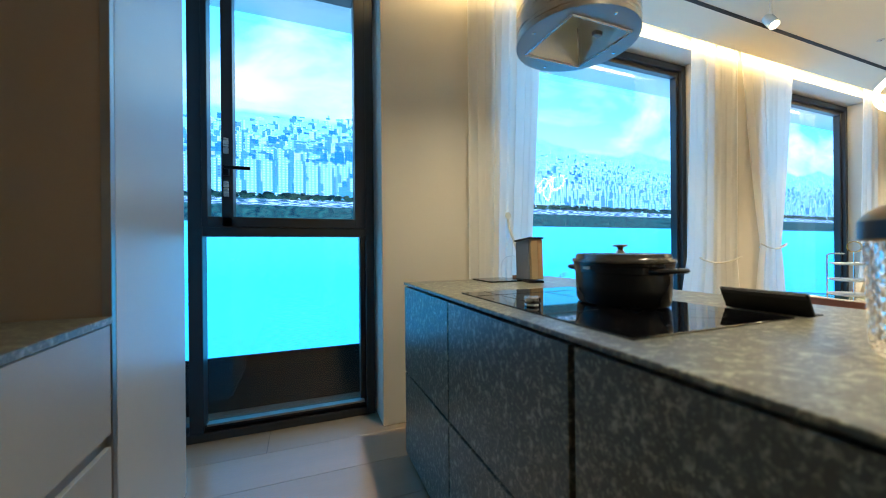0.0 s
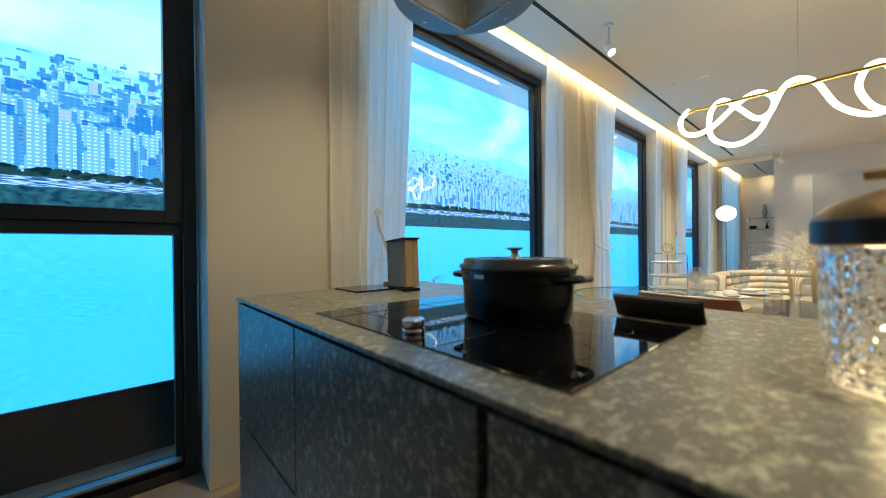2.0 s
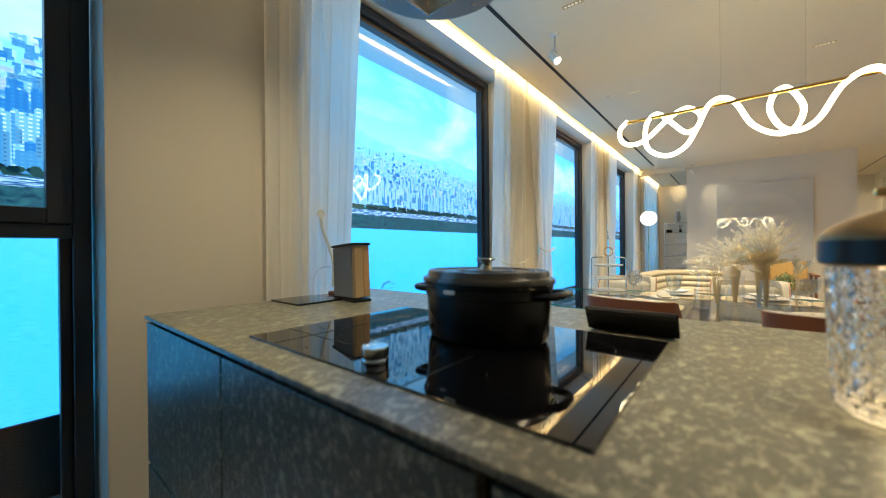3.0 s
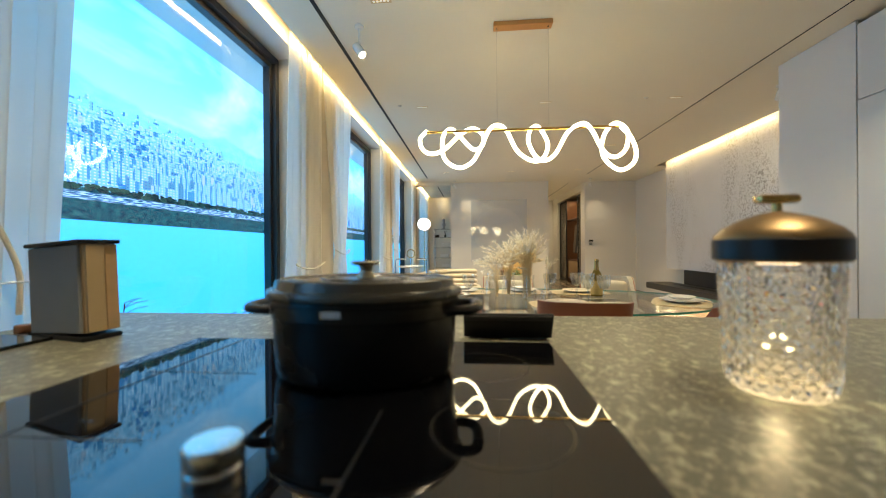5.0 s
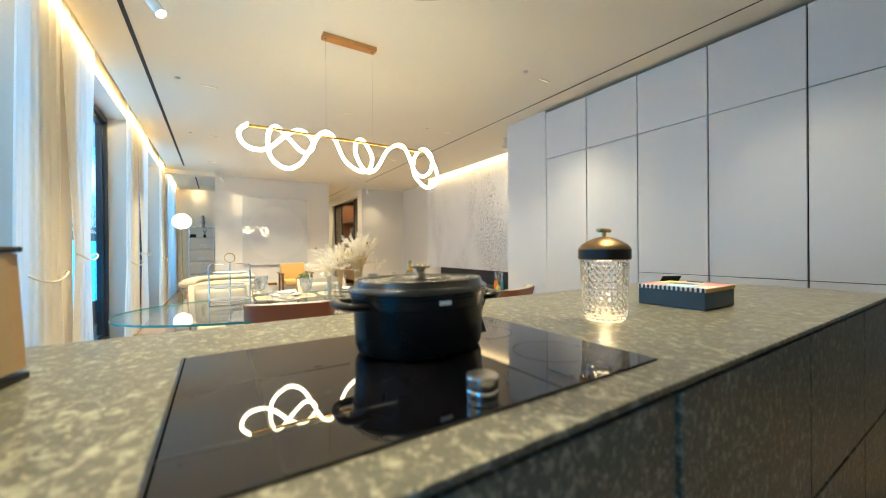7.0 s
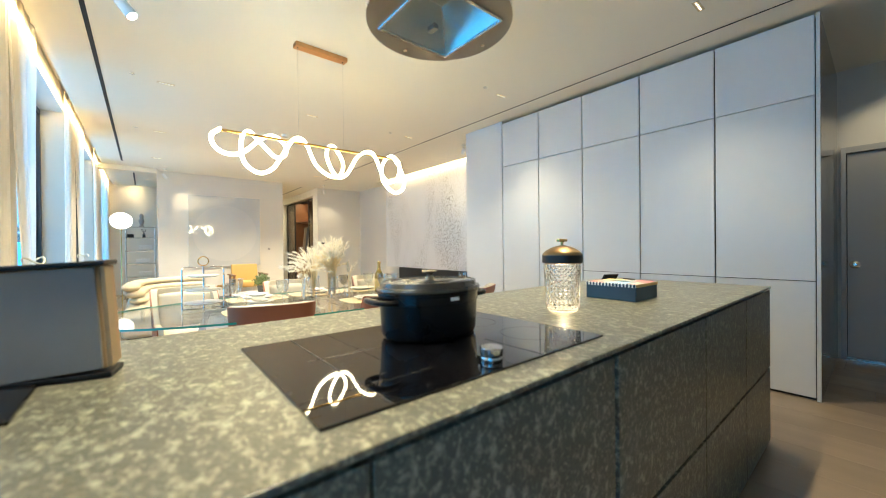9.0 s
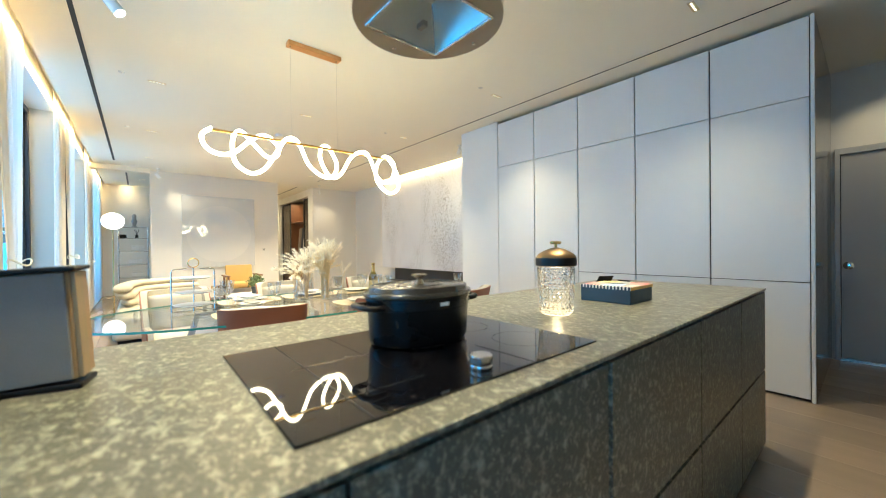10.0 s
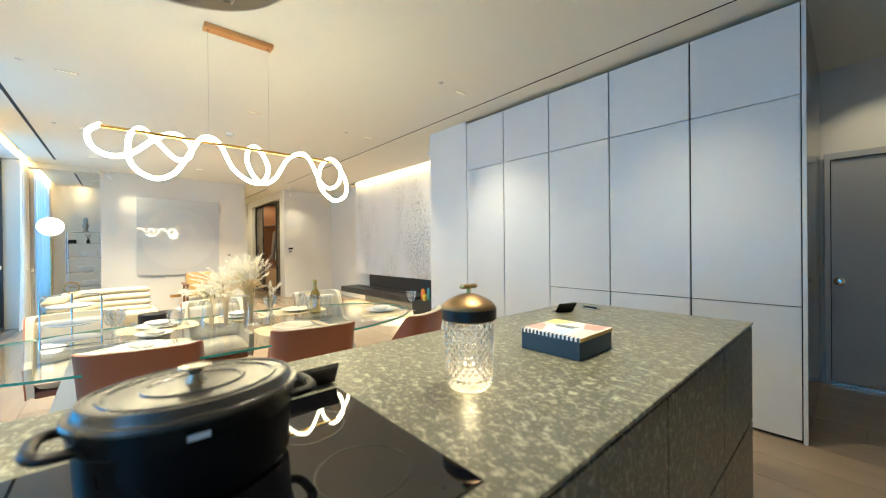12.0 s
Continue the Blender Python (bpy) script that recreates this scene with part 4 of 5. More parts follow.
part("wall_beside", block(WEST, -0.545, -0.1, 0.0, 0, 2.12), M_WALL, dr)
part("threshold", block(-0.47, 0.47, -0.03, 0.014, 0.0, 0.022, 0.002), M_STEEL, dr, "steel threshold strip")
part("knob", lathe([(0, 0), (0.028, 0), (0.028, 0.006), (0.012, 0.009), (0.012, 0.03), (0.030, 0.034), (0.038, 0.044), (0.038, 0.054), (0.031, 0.062), (0.012, 0.065), (0, 0.065)], 32), M_CHROME, dr, "round steel knob", smooth=40, at=pose(0.415, 0.012, 0.955, -90, 0, 0))

# ---- kitchen units on the west side ----
KX = -0.33
tall = thing("tall_unit", pose(0, 0, 0), "tall grey lacquer unit beside the window", "cabinet")
part("carcass", block(WEST, KX - 0.024, 1.497, 2.142, 0.0, 2.86), M_GREYCAB, tall)
part("door", block(KX - 0.022, KX, 1.515, 2.147, 0.02, 2.86, 0.002), M_GREYCAB, tall)
part("side_board", block(WEST, KX - 0.002, 1.488, 1.496, 0.0, 2.86, 0.001), M_TAUPE, tall, "brown board lining the niche")
part("edge_trim", block(KX - 0.02, KX + 0.002, 1.484, 1.508, 0.0, 2.86, 0.001), M_STEELDARK, tall)
for a, b in ((0.40, 1.482), (-0.70, 0.396)):
    u = thing("base_unit", pose(0, 0, 0), "low grey drawer unit with grip channels", "cabinet", "low kitchen units")
    part("carcass", block(WEST, KX - 0.03, a, b, 0.0, 0.895), M_DARKLINE, u)
    part("drawer_front", block(KX - 0.022, KX, a + 0.002, b - 0.002, 0.60, 0.897, 0.002), M_DRAWER, u)
    part("drawer_front", block(KX - 0.022, KX, a + 0.002, b - 0.002, 0.10, 0.565, 0.002), M_DRAWER, u)
    part("grip_channel", block(KX - 0.03, KX - 0.012, a, b, 0.567, 0.598), M_STEELDARK, u)
wt = thing("worktop", pose(0, 0, 0), "brown stone worktop over the low units", "worktop")
part("slab", block(WEST, KX + 0.004, -0.70, 1.483, 0.90, 0.92, 0.002), M_STONE, wt)
# out-of-view cabinet, added so that its shadow darkens the upper niche
wc = thing("wall_cabinet", pose(0, 0, 0), "unseen taupe wall cabinet added to shade the niche", "cabinet")
part("body", block(WEST, -0.64, -0.70, 1.483, 1.75, 2.86, 0.002), M_TAUPE, wc)

# ---- curtains ----


def curtain(x0, x1, tie, seed, lean=0.0, slant=0.0, waist=0.36, flare=0.0):
    """A sheer curtain gathered in folds; tie is the height of its rope, or 0."""
    r = random.Random(seed)
    n, rows = 90, 40
    z1, z0 = 3.06, 0.02
    mid, half = (x0 + x1) / 2, (x1 - x0) / 2
    ph = [r.uniform(0, 6.28) for _ in range(4)]
    folds = 3.8 + r.random() * 1.2
    b = bmesh.new()
    grid = []
    for j in range(rows + 1):
        z = z0 + (z1 - z0) * j / rows
        pinch, shift = 1.0, 0.0
        if tie:
            if z > tie:
                q = (z - tie) / (z1 - tie)
                pinch = waist + (1 - waist) * min(1, q) ** 0.8
            else:
                q = (tie - z) / tie
                pinch = waist + 0.34 * q ** 0.7
            shift = lean * (1 - pinch)
        row = []
        for i in range(n + 1):
            u = i / n * 2 - 1
            w = u * folds * math.pi
            y = 2.414 + 0.011 * math.sin(w + ph[0] + 0.25 * math.sin(z + ph[3])) + 0.005 * math.sin(1.7 * w + ph[1] + 0.35 * z) + 0.0012 * math.sin(3.1 * w + ph[2])
            x = mid + shift * half + half * pinch * (u + 0.035 * math.sin(2 * w + ph[1] + z * 0.6))
            x += slant * (z - 1.5) * (u + 1) / 2 - flare * (1 - z / z1) * (1 - u) / 2
            row.append(b.verts.new((x, min(y, 2.449), z)))
        grid.append(row)
    for j in range(rows):
        for i in range(n):
            b.faces.new((grid[j][i], grid[j][i + 1], grid[j + 1][i + 1], grid[j + 1][i]))
    c = thing("curtain", pose(0, 0, 0), "sheer white curtain held back by a rope" if tie else "sheer white full-length curtain", "curtain", "window curtains")
    part("cloth", b, M_CURTAIN, c, smooth=80)
    if tie:
        cx = mid + lean * (1 - waist) * half
        loop = [(cx + half * (waist + 0.03) * math.cos(a), 2.40 + 0.050 * math.sin(a) * 1.1 - 0.008, tie - 0.03 + 0.05 * math.cos(a + 0.4) ** 2) for a in [k * math.pi / 12 for k in range(24)]]
        part("tie_rope", tube(loop, 0.007, 8, True), M_ROPE, c, "cream tie-back rope", smooth=60)
    return c


curtain(1.185, 1.71, 0, 3, slant=0.06)
for wr in (3.67, 6.66, 9.72):
    curtain(wr - 0.26, wr + 0.36, 0.98, int(wr * 10), 0.2, waist=0.86, flare=0.22)
curtain(10.35, 11.55, 0, 41)
curtain(11.50, 12.75, 0, 42)
for wl in (4.43, 7.42):
    curtain(wl - 0.36, wl + 0.52, 1.10, int(wl * 10) + 3, 0.1, waist=0.38)
hook = thing("curtain_hook", pose(1.47, 2.372, 1.32), "cream curtain tie hook with a hanging cord", "hook")
part("disc", lathe([(0, 0), (0.022, 0), (0.024, 0.004), (0.022, 0.008), (0, 0.008)], 24), M_ROPE, hook, smooth=40, at=pose(0, 0.0, 0, 90, 0, 0))
part("cord", tube(spline([(0, 0, -0.02), (0.01, -0.005, -0.09), (0.04, -0.01, -0.17), (0.07, -0.01, -0.27), (0.075, 0, -0.40)], 6), 0.008, 8), M_ROPE, hook, smooth=60)

twig = thing("twig", pose(1.90, 2.36, 0), "slender dry twig leaning before the window", "twig")
r = random.Random(9)
main = spline([(0, 0, 0), (0.01, 0.01, 0.4), (-0.005, 0.02, 0.70), (0.02, 0.03, 0.90)], 6)
part("stem", tube(main, 0.0025, 6), M_WALNUT, twig, smooth=60)
for k in range(5):
    q = main[-1 - (k % 3)]
    tip = q + Vector((r.uniform(-0.03, 0.10), r.uniform(-0.03, 0.02), r.uniform(-0.01, 0.05)))
    part("sprig", tube([q, (q + tip) / 2 + Vector((0, 0, 0.008)), tip], 0.0013, 5), M_WALNUT, twig)

# ---- pendant lamp ----
PX = 3.38
pend = thing("pendant_lamp", pose(0, 0, 0), "looping white light tube wound round a brass rod", "pendant lamp")
part("rod", tube([(PX, 1.265, 2.062), (PX, -0.253, 2.062)], 0.011, 14), M_GOLD, pend, "brass rod", smooth=60)
CTRL = [(1.26, 0.01), (1.32, -0.04), (1.3, -0.13), (1.22, -0.18), (1.12, -0.15), (0.99, -0.02), (0.89, 0.03), (0.81, -0.04), (0.82, -0.13), (0.89, -0.15), (0.99, -0.04), (1.07, 0.03),
        (1.13, -0.05), (1.12, -0.22), (1.01, -0.29), (0.9, -0.24), (0.83, -0.13), (0.76, 0.0), (0.69, 0.03), (0.62, -0.01), (0.54, -0.16), (0.43, -0.25)]
CTRL += [(0.35, -0.24), (0.31, -0.12), (0.37, 0.02), (0.43, 0.01), (0.46, -0.1), (0.41, -0.22), (0.33, -0.25), (0.24, -0.19), (0.15, -0.03), (0.05, 0.02), (-0.02, -0.03), (-0.12, -0.18),
         (-0.21, -0.23), (-0.28, -0.18), (-0.28, -0.05), (-0.2, 0.02), (-0.13, -0.06), (-0.12, -0.22), (-0.22, -0.34), (-0.32, -0.3), (-0.36, -0.19), (-0.33, -0.07), (-0.25, 0.0)]
pts = [(PX + 0.035 * math.sin(i * 1.35), y, 2.062 + z) for i, (y, z) in enumerate(CTRL)]
part("light_tube", tube(spline(pts, 7), 0.0148, 12), M_TUBE, pend, "glowing white flexible tube", smooth=60)
for y in (0.70, 0.30):
    part("wire", tube([(PX - 0.01, y, 2.07), (PX - 0.01, y, CEIL - 0.02)], 0.0012, 5), M_STEEL, pend)
part("canopy", block(PX - 0.05, PX + 0.03, 0.27, 0.725, CEIL - 0.036, CEIL, 0.004), M_COPPER, pend, "copper ceiling plate")
for y in (0.30, 0.70):
    part("screw", lathe([(0, 0), (0.006, 0), (0.006, 0.003), (0, 0.003)], 12), M_BLACK, pend, at=pose(PX - 0.01, y, CEIL - 0.039))

# ---- small ceiling fittings ----
first = thing("downlight", pose(SLOTS[0][0], SLOTS[0][1], CEIL), "recessed five-eye linear downlight", "downlight", "ceiling downlights")
part("housing", block(-0.022, 0.022, -0.075, 0.075, -0.003, 0.0, 0.001), mat("brass_trim", (0.62, 0.50, 0.30), 0.35, 0.8), first)
for i in range(5):
    part("eye", lathe([(0, -0.0045), (0.007, -0.0045), (0.008, -0.003), (0, -0.003)], 12), M_EYE, first, at=pose(0, -0.052 + i * 0.026, 0))
# the copy in the nook belongs to the added, unseen lamp
for sx, sy in SLOTS[1:]:
    copy_thing(first, pose(sx, sy, CEIL))


def track_head(e, g):
    t = thing("spotlight", pose(*e), "white adjustable ceiling spotlight", "spotlight", "ceiling spotlights")
    d = (Vector(g) - Vector(e)).normalized()
    m = d.to_track_quat("Z", "Y").to_matrix().to_4x4()
    part("stem", tube([(0, 0, 0.0), (0, 0, CEIL - e[2])], 0.008, 10), M_CHINA, t, smooth=60)
    part("base", lathe([(0, 0), (0.035, 0), (0.035, -0.018), (0, -0.018)], 24), M_CHINA, t, at=pose(0, 0, CEIL - e[2]), smooth=40)
    part("head", lathe([(0, -0.06), (0.030, -0.06), (0.034, -0.055), (0.034, 0.058), (0.030, 0.06), (0.030, 0.05), (0, 0.045)], 28), M_CHINA, t, smooth=40, at=m)
    part("lens", lathe([(0, 0.046), (0.029, 0.046), (0.029, 0.052), (0, 0.052)], 24), M_LENS, t, "bright lamp face", at=m)


for e, g in TRACK:
    track_head(e, g)
for x, y in ((2.98, -1.16), (4.9, 1.79), (4.95, -1.16), (6.9, 1.79), (6.9, -1.2)):
    s = thing("sprinkler", pose(x, y, CEIL), "small round ceiling sprinkler", "sprinkler", "ceiling sprinklers")
    part("plate", lathe([(0, 0), (0.026, 0), (0.024, -0.006), (0.010, -0.008), (0, -0.018)], 20), M_STEEL, s, smooth=40)
sd = thing("smoke_detector", pose(6.0, 0.05, CEIL), "round white smoke detector", "smoke detector")
part("dome", lathe([(0, 0), (0.055, 0), (0.055, -0.012), (0.040, -0.032), (0, -0.036)], 32), M_CHINA, sd, smooth=40)

# ---- dining table ----
TZ = 0.75
TCX, TCY, TRX, TRY = 3.22, 0.60, 0.67, 1.40
table = thing("dining_table", pose(TCX, TCY, 0), "long oval glass dining table on splayed pale legs", "table")
outline = []
for i in range(96):
    a = 2 * math.pi * i / 96
    ca, sa = math.cos(a), math.sin(a)
    outline.append((TRX * math.copysign(abs(ca) ** 0.85, ca), TRY * math.copysign(abs(sa) ** 0.85, sa)))
tb = sheet(outline, 0.012)
top = part("glass_top", tb, [M_TABLEGLASS, M_GREENEDGE], table, "clear glass top with green edge", at=pose(0, 0, TZ))
for p in top.data.polygons:
    if abs(p.normal.z) < 0.5:
        p.material_index = 1
top.visible_shadow = False
M_LEGPALE = mat("pale_lacquer_leg", (0.66, 0.66, 0.63), 0.3, vary=0.03)
for sy in (1, -1):
    for sx in (1, -1):
        b = bmesh.new()
        q = []
        for z, y, x, w in ((0.0, sy * 0.95, sx * 0.30, 0.05), (TZ - 0.013, sy * 0.62, sx * 0.10, 0.16)):
            q.append([b.verts.new(v) for v in ((x - 0.012, y - w, z), (x + 0.012, y - w, z), (x + 0.012, y + w, z), (x - 0.012, y + w, z))])
        for i in range(4):
            b.faces.new((q[0][i], q[0][(i + 1) % 4], q[1][(i + 1) % 4], q[1][i]))
        b.faces.new(q[0][::-1])
        b.faces.new(q[1])
        part("leg", b, M_LEGPALE, table)

# ---- dining chairs ----


def chair_path(off):
    """Plan of the wrapped shell, seen from above, opening to +x."""
    r, w, back, front = 0.10, 0.236 - off, -0.24 + off, 0.17
    pts = [(front, w), (0.0, w), (back + r, w)]
    for k in range(1, 6):
        a = math.pi / 2 + k * math.pi / 12
        pts.append((back + r + r * math.cos(a), w - r + r * math.sin(a)))
    pts.append((back, w - r))
    pts += [(back - 0.012, 0.0)]
    return pts + [(x, -y) for x, y in pts[-2::-1]]


def shell(off, zlow, lift, thick):
    b = bmesh.new()
    path = chair_path(off)
    inner = chair_path(off + thick)
    n = len(path)
    rows = []
    for pth, out in ((path, 0), (inner, 1)):
        grid = []
        for i, (x, y) in enumerate(pth):
            s = max(0.0, min(1.0, (0.02 - x) / 0.18))
            s = s * s * (3 - 2 * s)
            top = 0.555 + (0.835 - 0.555) * s + lift
            tilt = 0.05 * s
            col = []
            for j in range(7):
                t = j / 6
                z = zlow + (top - zlow) * t
                flare = 1 + 0.05 * t
                col.append(b.verts.new((x * flare - tilt * t * t, y * flare, z)))
            grid.append(col)
        rows.append(grid)
    for g in rows:
        for i in range(n - 1):
            for j in range(6):
                b.faces.new((g[i][j], g[i + 1][j], g[i + 1][j + 1], g[i][j + 1]))
    for i in range(n - 1):
        b.faces.new((rows[0][i][6], rows[0][i + 1][6], rows[1][i + 1][6], rows[1][i][6]))
        b.faces.new((rows[0][i][0], rows[0][i + 1][0], rows[1][i + 1][0], rows[1][i][0]))
    for i in (0, n - 1):
        for j in range(6):
            b.faces.new((rows[0][i][j], rows[0][i][j + 1], rows[1][i][j + 1], rows[1][i][j]))
    return b


def pillow(sx, sy, sz, puff=0.5, n=14):
    """A soft cushion, thick in the middle, thin at its seam."""
    b = bmesh.new()
    g = {}
    for s in (1, -1):
        for i in range(n + 1):
            for j in range(n + 1):
                u, v = i / n * 2 - 1, j / n * 2 - 1
                e = max(0.0, (1 - u ** 4) * (1 - v ** 4)) ** puff
                if s == -1 and (i in (0, n) or j in (0, n)):
                    g[s, i, j] = g[1, i, j]
                else:
                    k = 1 - 0.06 * (u * u * v * v)
                    g[s, i, j] = b.verts.new((u * sx / 2 * k, v * sy / 2 * k, s * sz / 2 * e))
    for s in (1, -1):
        for i in range(n):
            for j in range(n):
                b.faces.new((g[s, i, j], g[s, i + 1, j], g[s, i + 1, j + 1], g[s, i, j + 1]))
    return b


def dining_chair(m):
    c = thing("dining_chair", m, "chestnut leather tub chair with cream cushions on a chrome base", "chair", "chairs round the table")
    part("outer_shell", shell(0.0, 0.36, 0.0, 0.008), M_TAN, c, "stitched chestnut leather shell", smooth=50)
    part("inner_shell", shell(0.0085, 0.37, 0.003, 0.034), M_CREAM, c, "cream upholstered lining", smooth=50)
    b = pillow(0.44, 0.42, 0.12, 0.35)
    part("seat", b, M_CREAM, c, smooth=60, at=pose(-0.01, 0, 0.455))
    part("back_cushion", pillow(0.30, 0.40, 0.10, 0.45), M_CREAM, c, smooth=60, at=pose(-0.165, 0, 0.655, 0, 78, 0))
    part("seat_shell", block(-0.20, 0.17, -0.20, 0.20, 0.355, 0.40, 0.015), M_TAN, c, smooth=50)
    part("column", lathe([(0, 0.06), (0.022, 0.06), (0.022, 0.34), (0.05, 0.355), (0, 0.355)], 20), M_CHROME, c, smooth=40)
    for k in range(4):
        a = math.pi / 4 + k * math.pi / 2
        part("foot", tube([(0.015 * math.cos(a), 0.015 * math.sin(a), 0.075), (0.27 * math.cos(a), 0.27 * math.sin(a), 0.012)], 0.012, 8), M_CHROME, c, smooth=60)
    return c


chair = dining_chair(pose(2.83, 1.06, 0, 0, 0, -12))
for x, y, a in ((2.72, 0.265, -8), (2.62, -0.40, 25), (3.98, 1.42, 186), (4.02, 0.55, 180), (3.98, -0.38, 172)):
    copy_thing(chair, pose(x, y, 0, 0, 0, a))

# ---- table setting ----
setting = [(2.95, 1.10, 0), (2.92, 0.29, 0), (3.60, 0.98, 1), (3.62, 0.48, 1), (3.60, 0.02, 1), (3.05, -0.50, 1)]
M_STRAW = mat("woven_straw", (0.62, 0.52, 0.34), 0.85, vary=0.25, scale=60, fine=200, bump=0.3)
M_PATTERN = mat("patterned_china", (0.70, 0.64, 0.50), 0.3, vary=0.35, scale=45, fine=90, bump=0.0)


def place_mat(x, y, a):
    t = thing("place_mat", pose(x, y, TZ, 0, 0, a), "woven straw place mat on the glass", "place mat", "table setting")
    pts = [(0.17 * math.copysign(abs(math.cos(q)) ** 0.5, math.cos(q)), 0.23 * math.copysign(abs(math.sin(q)) ** 0.5, math.sin(q))) for q in [k * math.pi / 20 for k in range(40)]]
    part("weave", sheet(pts, 0.004), M_STRAW, t, at=pose(0, 0, 0.004))


def plate(x, y, z, r, material=None):
    t = thing("dinner_plate", pose(x, y, z), "white china dinner plate" if material is None else "china plate with a beige pattern", "plate", "table setting")
    part("dish", lathe([(0, 0.001), (r * 0.6, 0.0), (r * 0.7, 0.004), (r, 0.017), (r * 1.0, 0.020), (r * 0.7, 0.008), (r * 0.6, 0.005), (0, 0.005)], 40), material or M_CHINA, t, smooth=40)


def goblet(x, y, h=0.17, r=0.042):
    t = thing("wine_glass", pose(x, y, TZ), "clear stemmed wine glass", "glass", "glasses on the table")
    part("foot", lathe([(0, 0), (r * 0.85, 0), (r * 0.85, 0.002), (0.006, 0.006), (0, 0.006)], 24), M_STEMGLASS, t, smooth=40)
    part("stem", lathe([(0, 0.006), (0.005, 0.006), (0.0045, h * 0.25), (0.009, h * 0.30), (0.0045, h * 0.35), (0.006, h * 0.47), (0, h * 0.47)], 14), M_STEMGLASS, t, smooth=40)
    part("bowl", lathe([(0, h * 0.47), (r * 0.55, h * 0.52), (r * 0.86, h * 0.68), (r, h), (r * 0.95, h), (r * 0.80, h * 0.70), (r * 0.48, h * 0.545), (0, h * 0.50)], 28), M_STEMGLASS, t, smooth=40)


def tumbler(x, y, h=0.10, r=0.034):
    t = thing("tumbler", pose(x, y, TZ), "clear cut-glass water tumbler", "glass", "glasses on the table")
    part("body", lathe([(0, 0), (r * 0.85, 0), (r, h), (r * 0.93, h), (r * 0.78, 0.012), (0, 0.012)], 18), M_THIN, t)


for i, (x, y, far) in enumerate(setting):
    s = 1 if far else -1
    place_mat(x, y, 0 if abs(y + 0.52) > 0.1 else 60)
    plate(x, y, TZ + 0.0045, 0.13, M_PATTERN if i in (1, 4) else None)
    if i in (2, 3, 5):
        plate(x, y, TZ + 0.0255, 0.085)
    if i in (3, 5):
        goblet(x - s * 0.16, y - 0.21)
    k = thing("cutlery", pose(x, y - 0.165, TZ + 0.0045), "silver fork and knife beside the plate", "cutlery", "table setting")
    part("knife", block(-0.10, 0.10, -0.007, 0.002, 0.0, 0.004, 0.0015), M_CHROME, k)
    part("fork", block(-0.09, 0.10, 0.010, 0.017, 0.0, 0.004, 0.0015), M_CHROME, k)
for x, y, h in ((3.24, 1.20, 0.205), (3.06, 0.93, 0.19), (3.25, 0.13, 0.19), (3.00, 0.125, 0.20), (3.03, 0.01, 0.185), (3.42, 1.22, 0.16), (3.40, 0.30, 0.17)):
    goblet(x, y, h, 0.047)
tumbler(3.36, 1.14, 0.09)
plate(3.33, 1.02, TZ, 0.10)
for x, y in ((2.95, 1.10), (3.33, 1.02)):
    nk = thing("napkin", pose(x, y, TZ + 0.026, 0, 0, 25), "folded cream napkin on a plate", "napkin", "table setting")
    part("cloth", pillow(0.14, 0.07, 0.03, 0.6), M_CREAM, nk, smooth=60)

# bottle of sparkling wine
bt = thing("wine_bottle", pose(3.39, -0.06, TZ), "sparkling wine bottle with gold foil", "bottle")
M_BOTTLE = mat("olive_bottle_glass", (0.22, 0.15, 0.03), 0.08, vary=0.1, bump=0.0)
part("body", lathe([(0, 0), (0.040, 0), (0.043, 0.004), (0.043, 0.13), (0.038, 0.165), (0.020, 0.20), (0, 0.20)], 32), M_BOTTLE, bt, smooth=40)
part("foil", lathe([(0.0205, 0.198), (0.0165, 0.225), (0.0155, 0.265), (0.018, 0.268), (0.018, 0.278), (0.014, 0.284), (0, 0.285)], 28), M_GOLD, bt, "gold foil neck", smooth=40)
part("label", lathe([(0.0436, 0.012), (0.0440, 0.014), (0.0440, 0.118), (0.0436, 0.120)], 32), mat("gold_label", (0.62, 0.46, 0.18), 0.4, 0.4), bt, "gold paper label", smooth=60)

# three-tier cake stand
st = thing("cake_stand", pose(3.33, 1.39, TZ), "three-tier cake stand with white plates in a wire frame", "cake stand")
for z, r in ((0.035, 0.120), (0.125, 0.115), (0.225, 0.105)):
    part("plate", lathe([(0, z), (r * 0.75, z), (r, z + 0.010), (r, z + 0.014), (r * 0.75, z + 0.005), (0, z + 0.005)], 40), M_CHINA, st, "white china plate", smooth=40)
for s in (1, -1):
    part("upright", tube(spline([(0, s * 0.125, 0.0), (0, s * 0.125, 0.10), (0, s * 0.125, 0.25), (0, s * 0.122, 0.285), (0, s * 0.10, 0.295), (0, s * 0.04, 0.295)], 5), 0.005, 8), M_CHROME, st, smooth=60)
    part("plate_rest", tube([(0, s * 0.125, 0.034), (0, s * 0.09, 0.034)], 0.004, 6), M_CHROME, st)
part("pole", tube([(0, 0, 0.0), (0, 0, 0.305)], 0.005, 10), M_CHROME, st, smooth=60)
part("ring_handle", tube([(0.0, 0.032 * math.cos(a), 0.337 + 0.032 * math.sin(a)) for a in [k * math.pi / 12 for k in range(24)]], 0.0035, 8, True), M_GOLD, st, "brass ring handle", smooth=60)
part("base_bar", tube([(0, -0.125, 0.004), (0, 0.125, 0.004)], 0.004, 8), M_CHROME, st, smooth=60)

# vases and dried flowers


def vase(x, y, prof, label):
    v = thing("glass_vase", pose(x, y, TZ), label, "vase", "vases on the table")
    part("body", lathe(prof, 32), M_THIN, v, smooth=45)


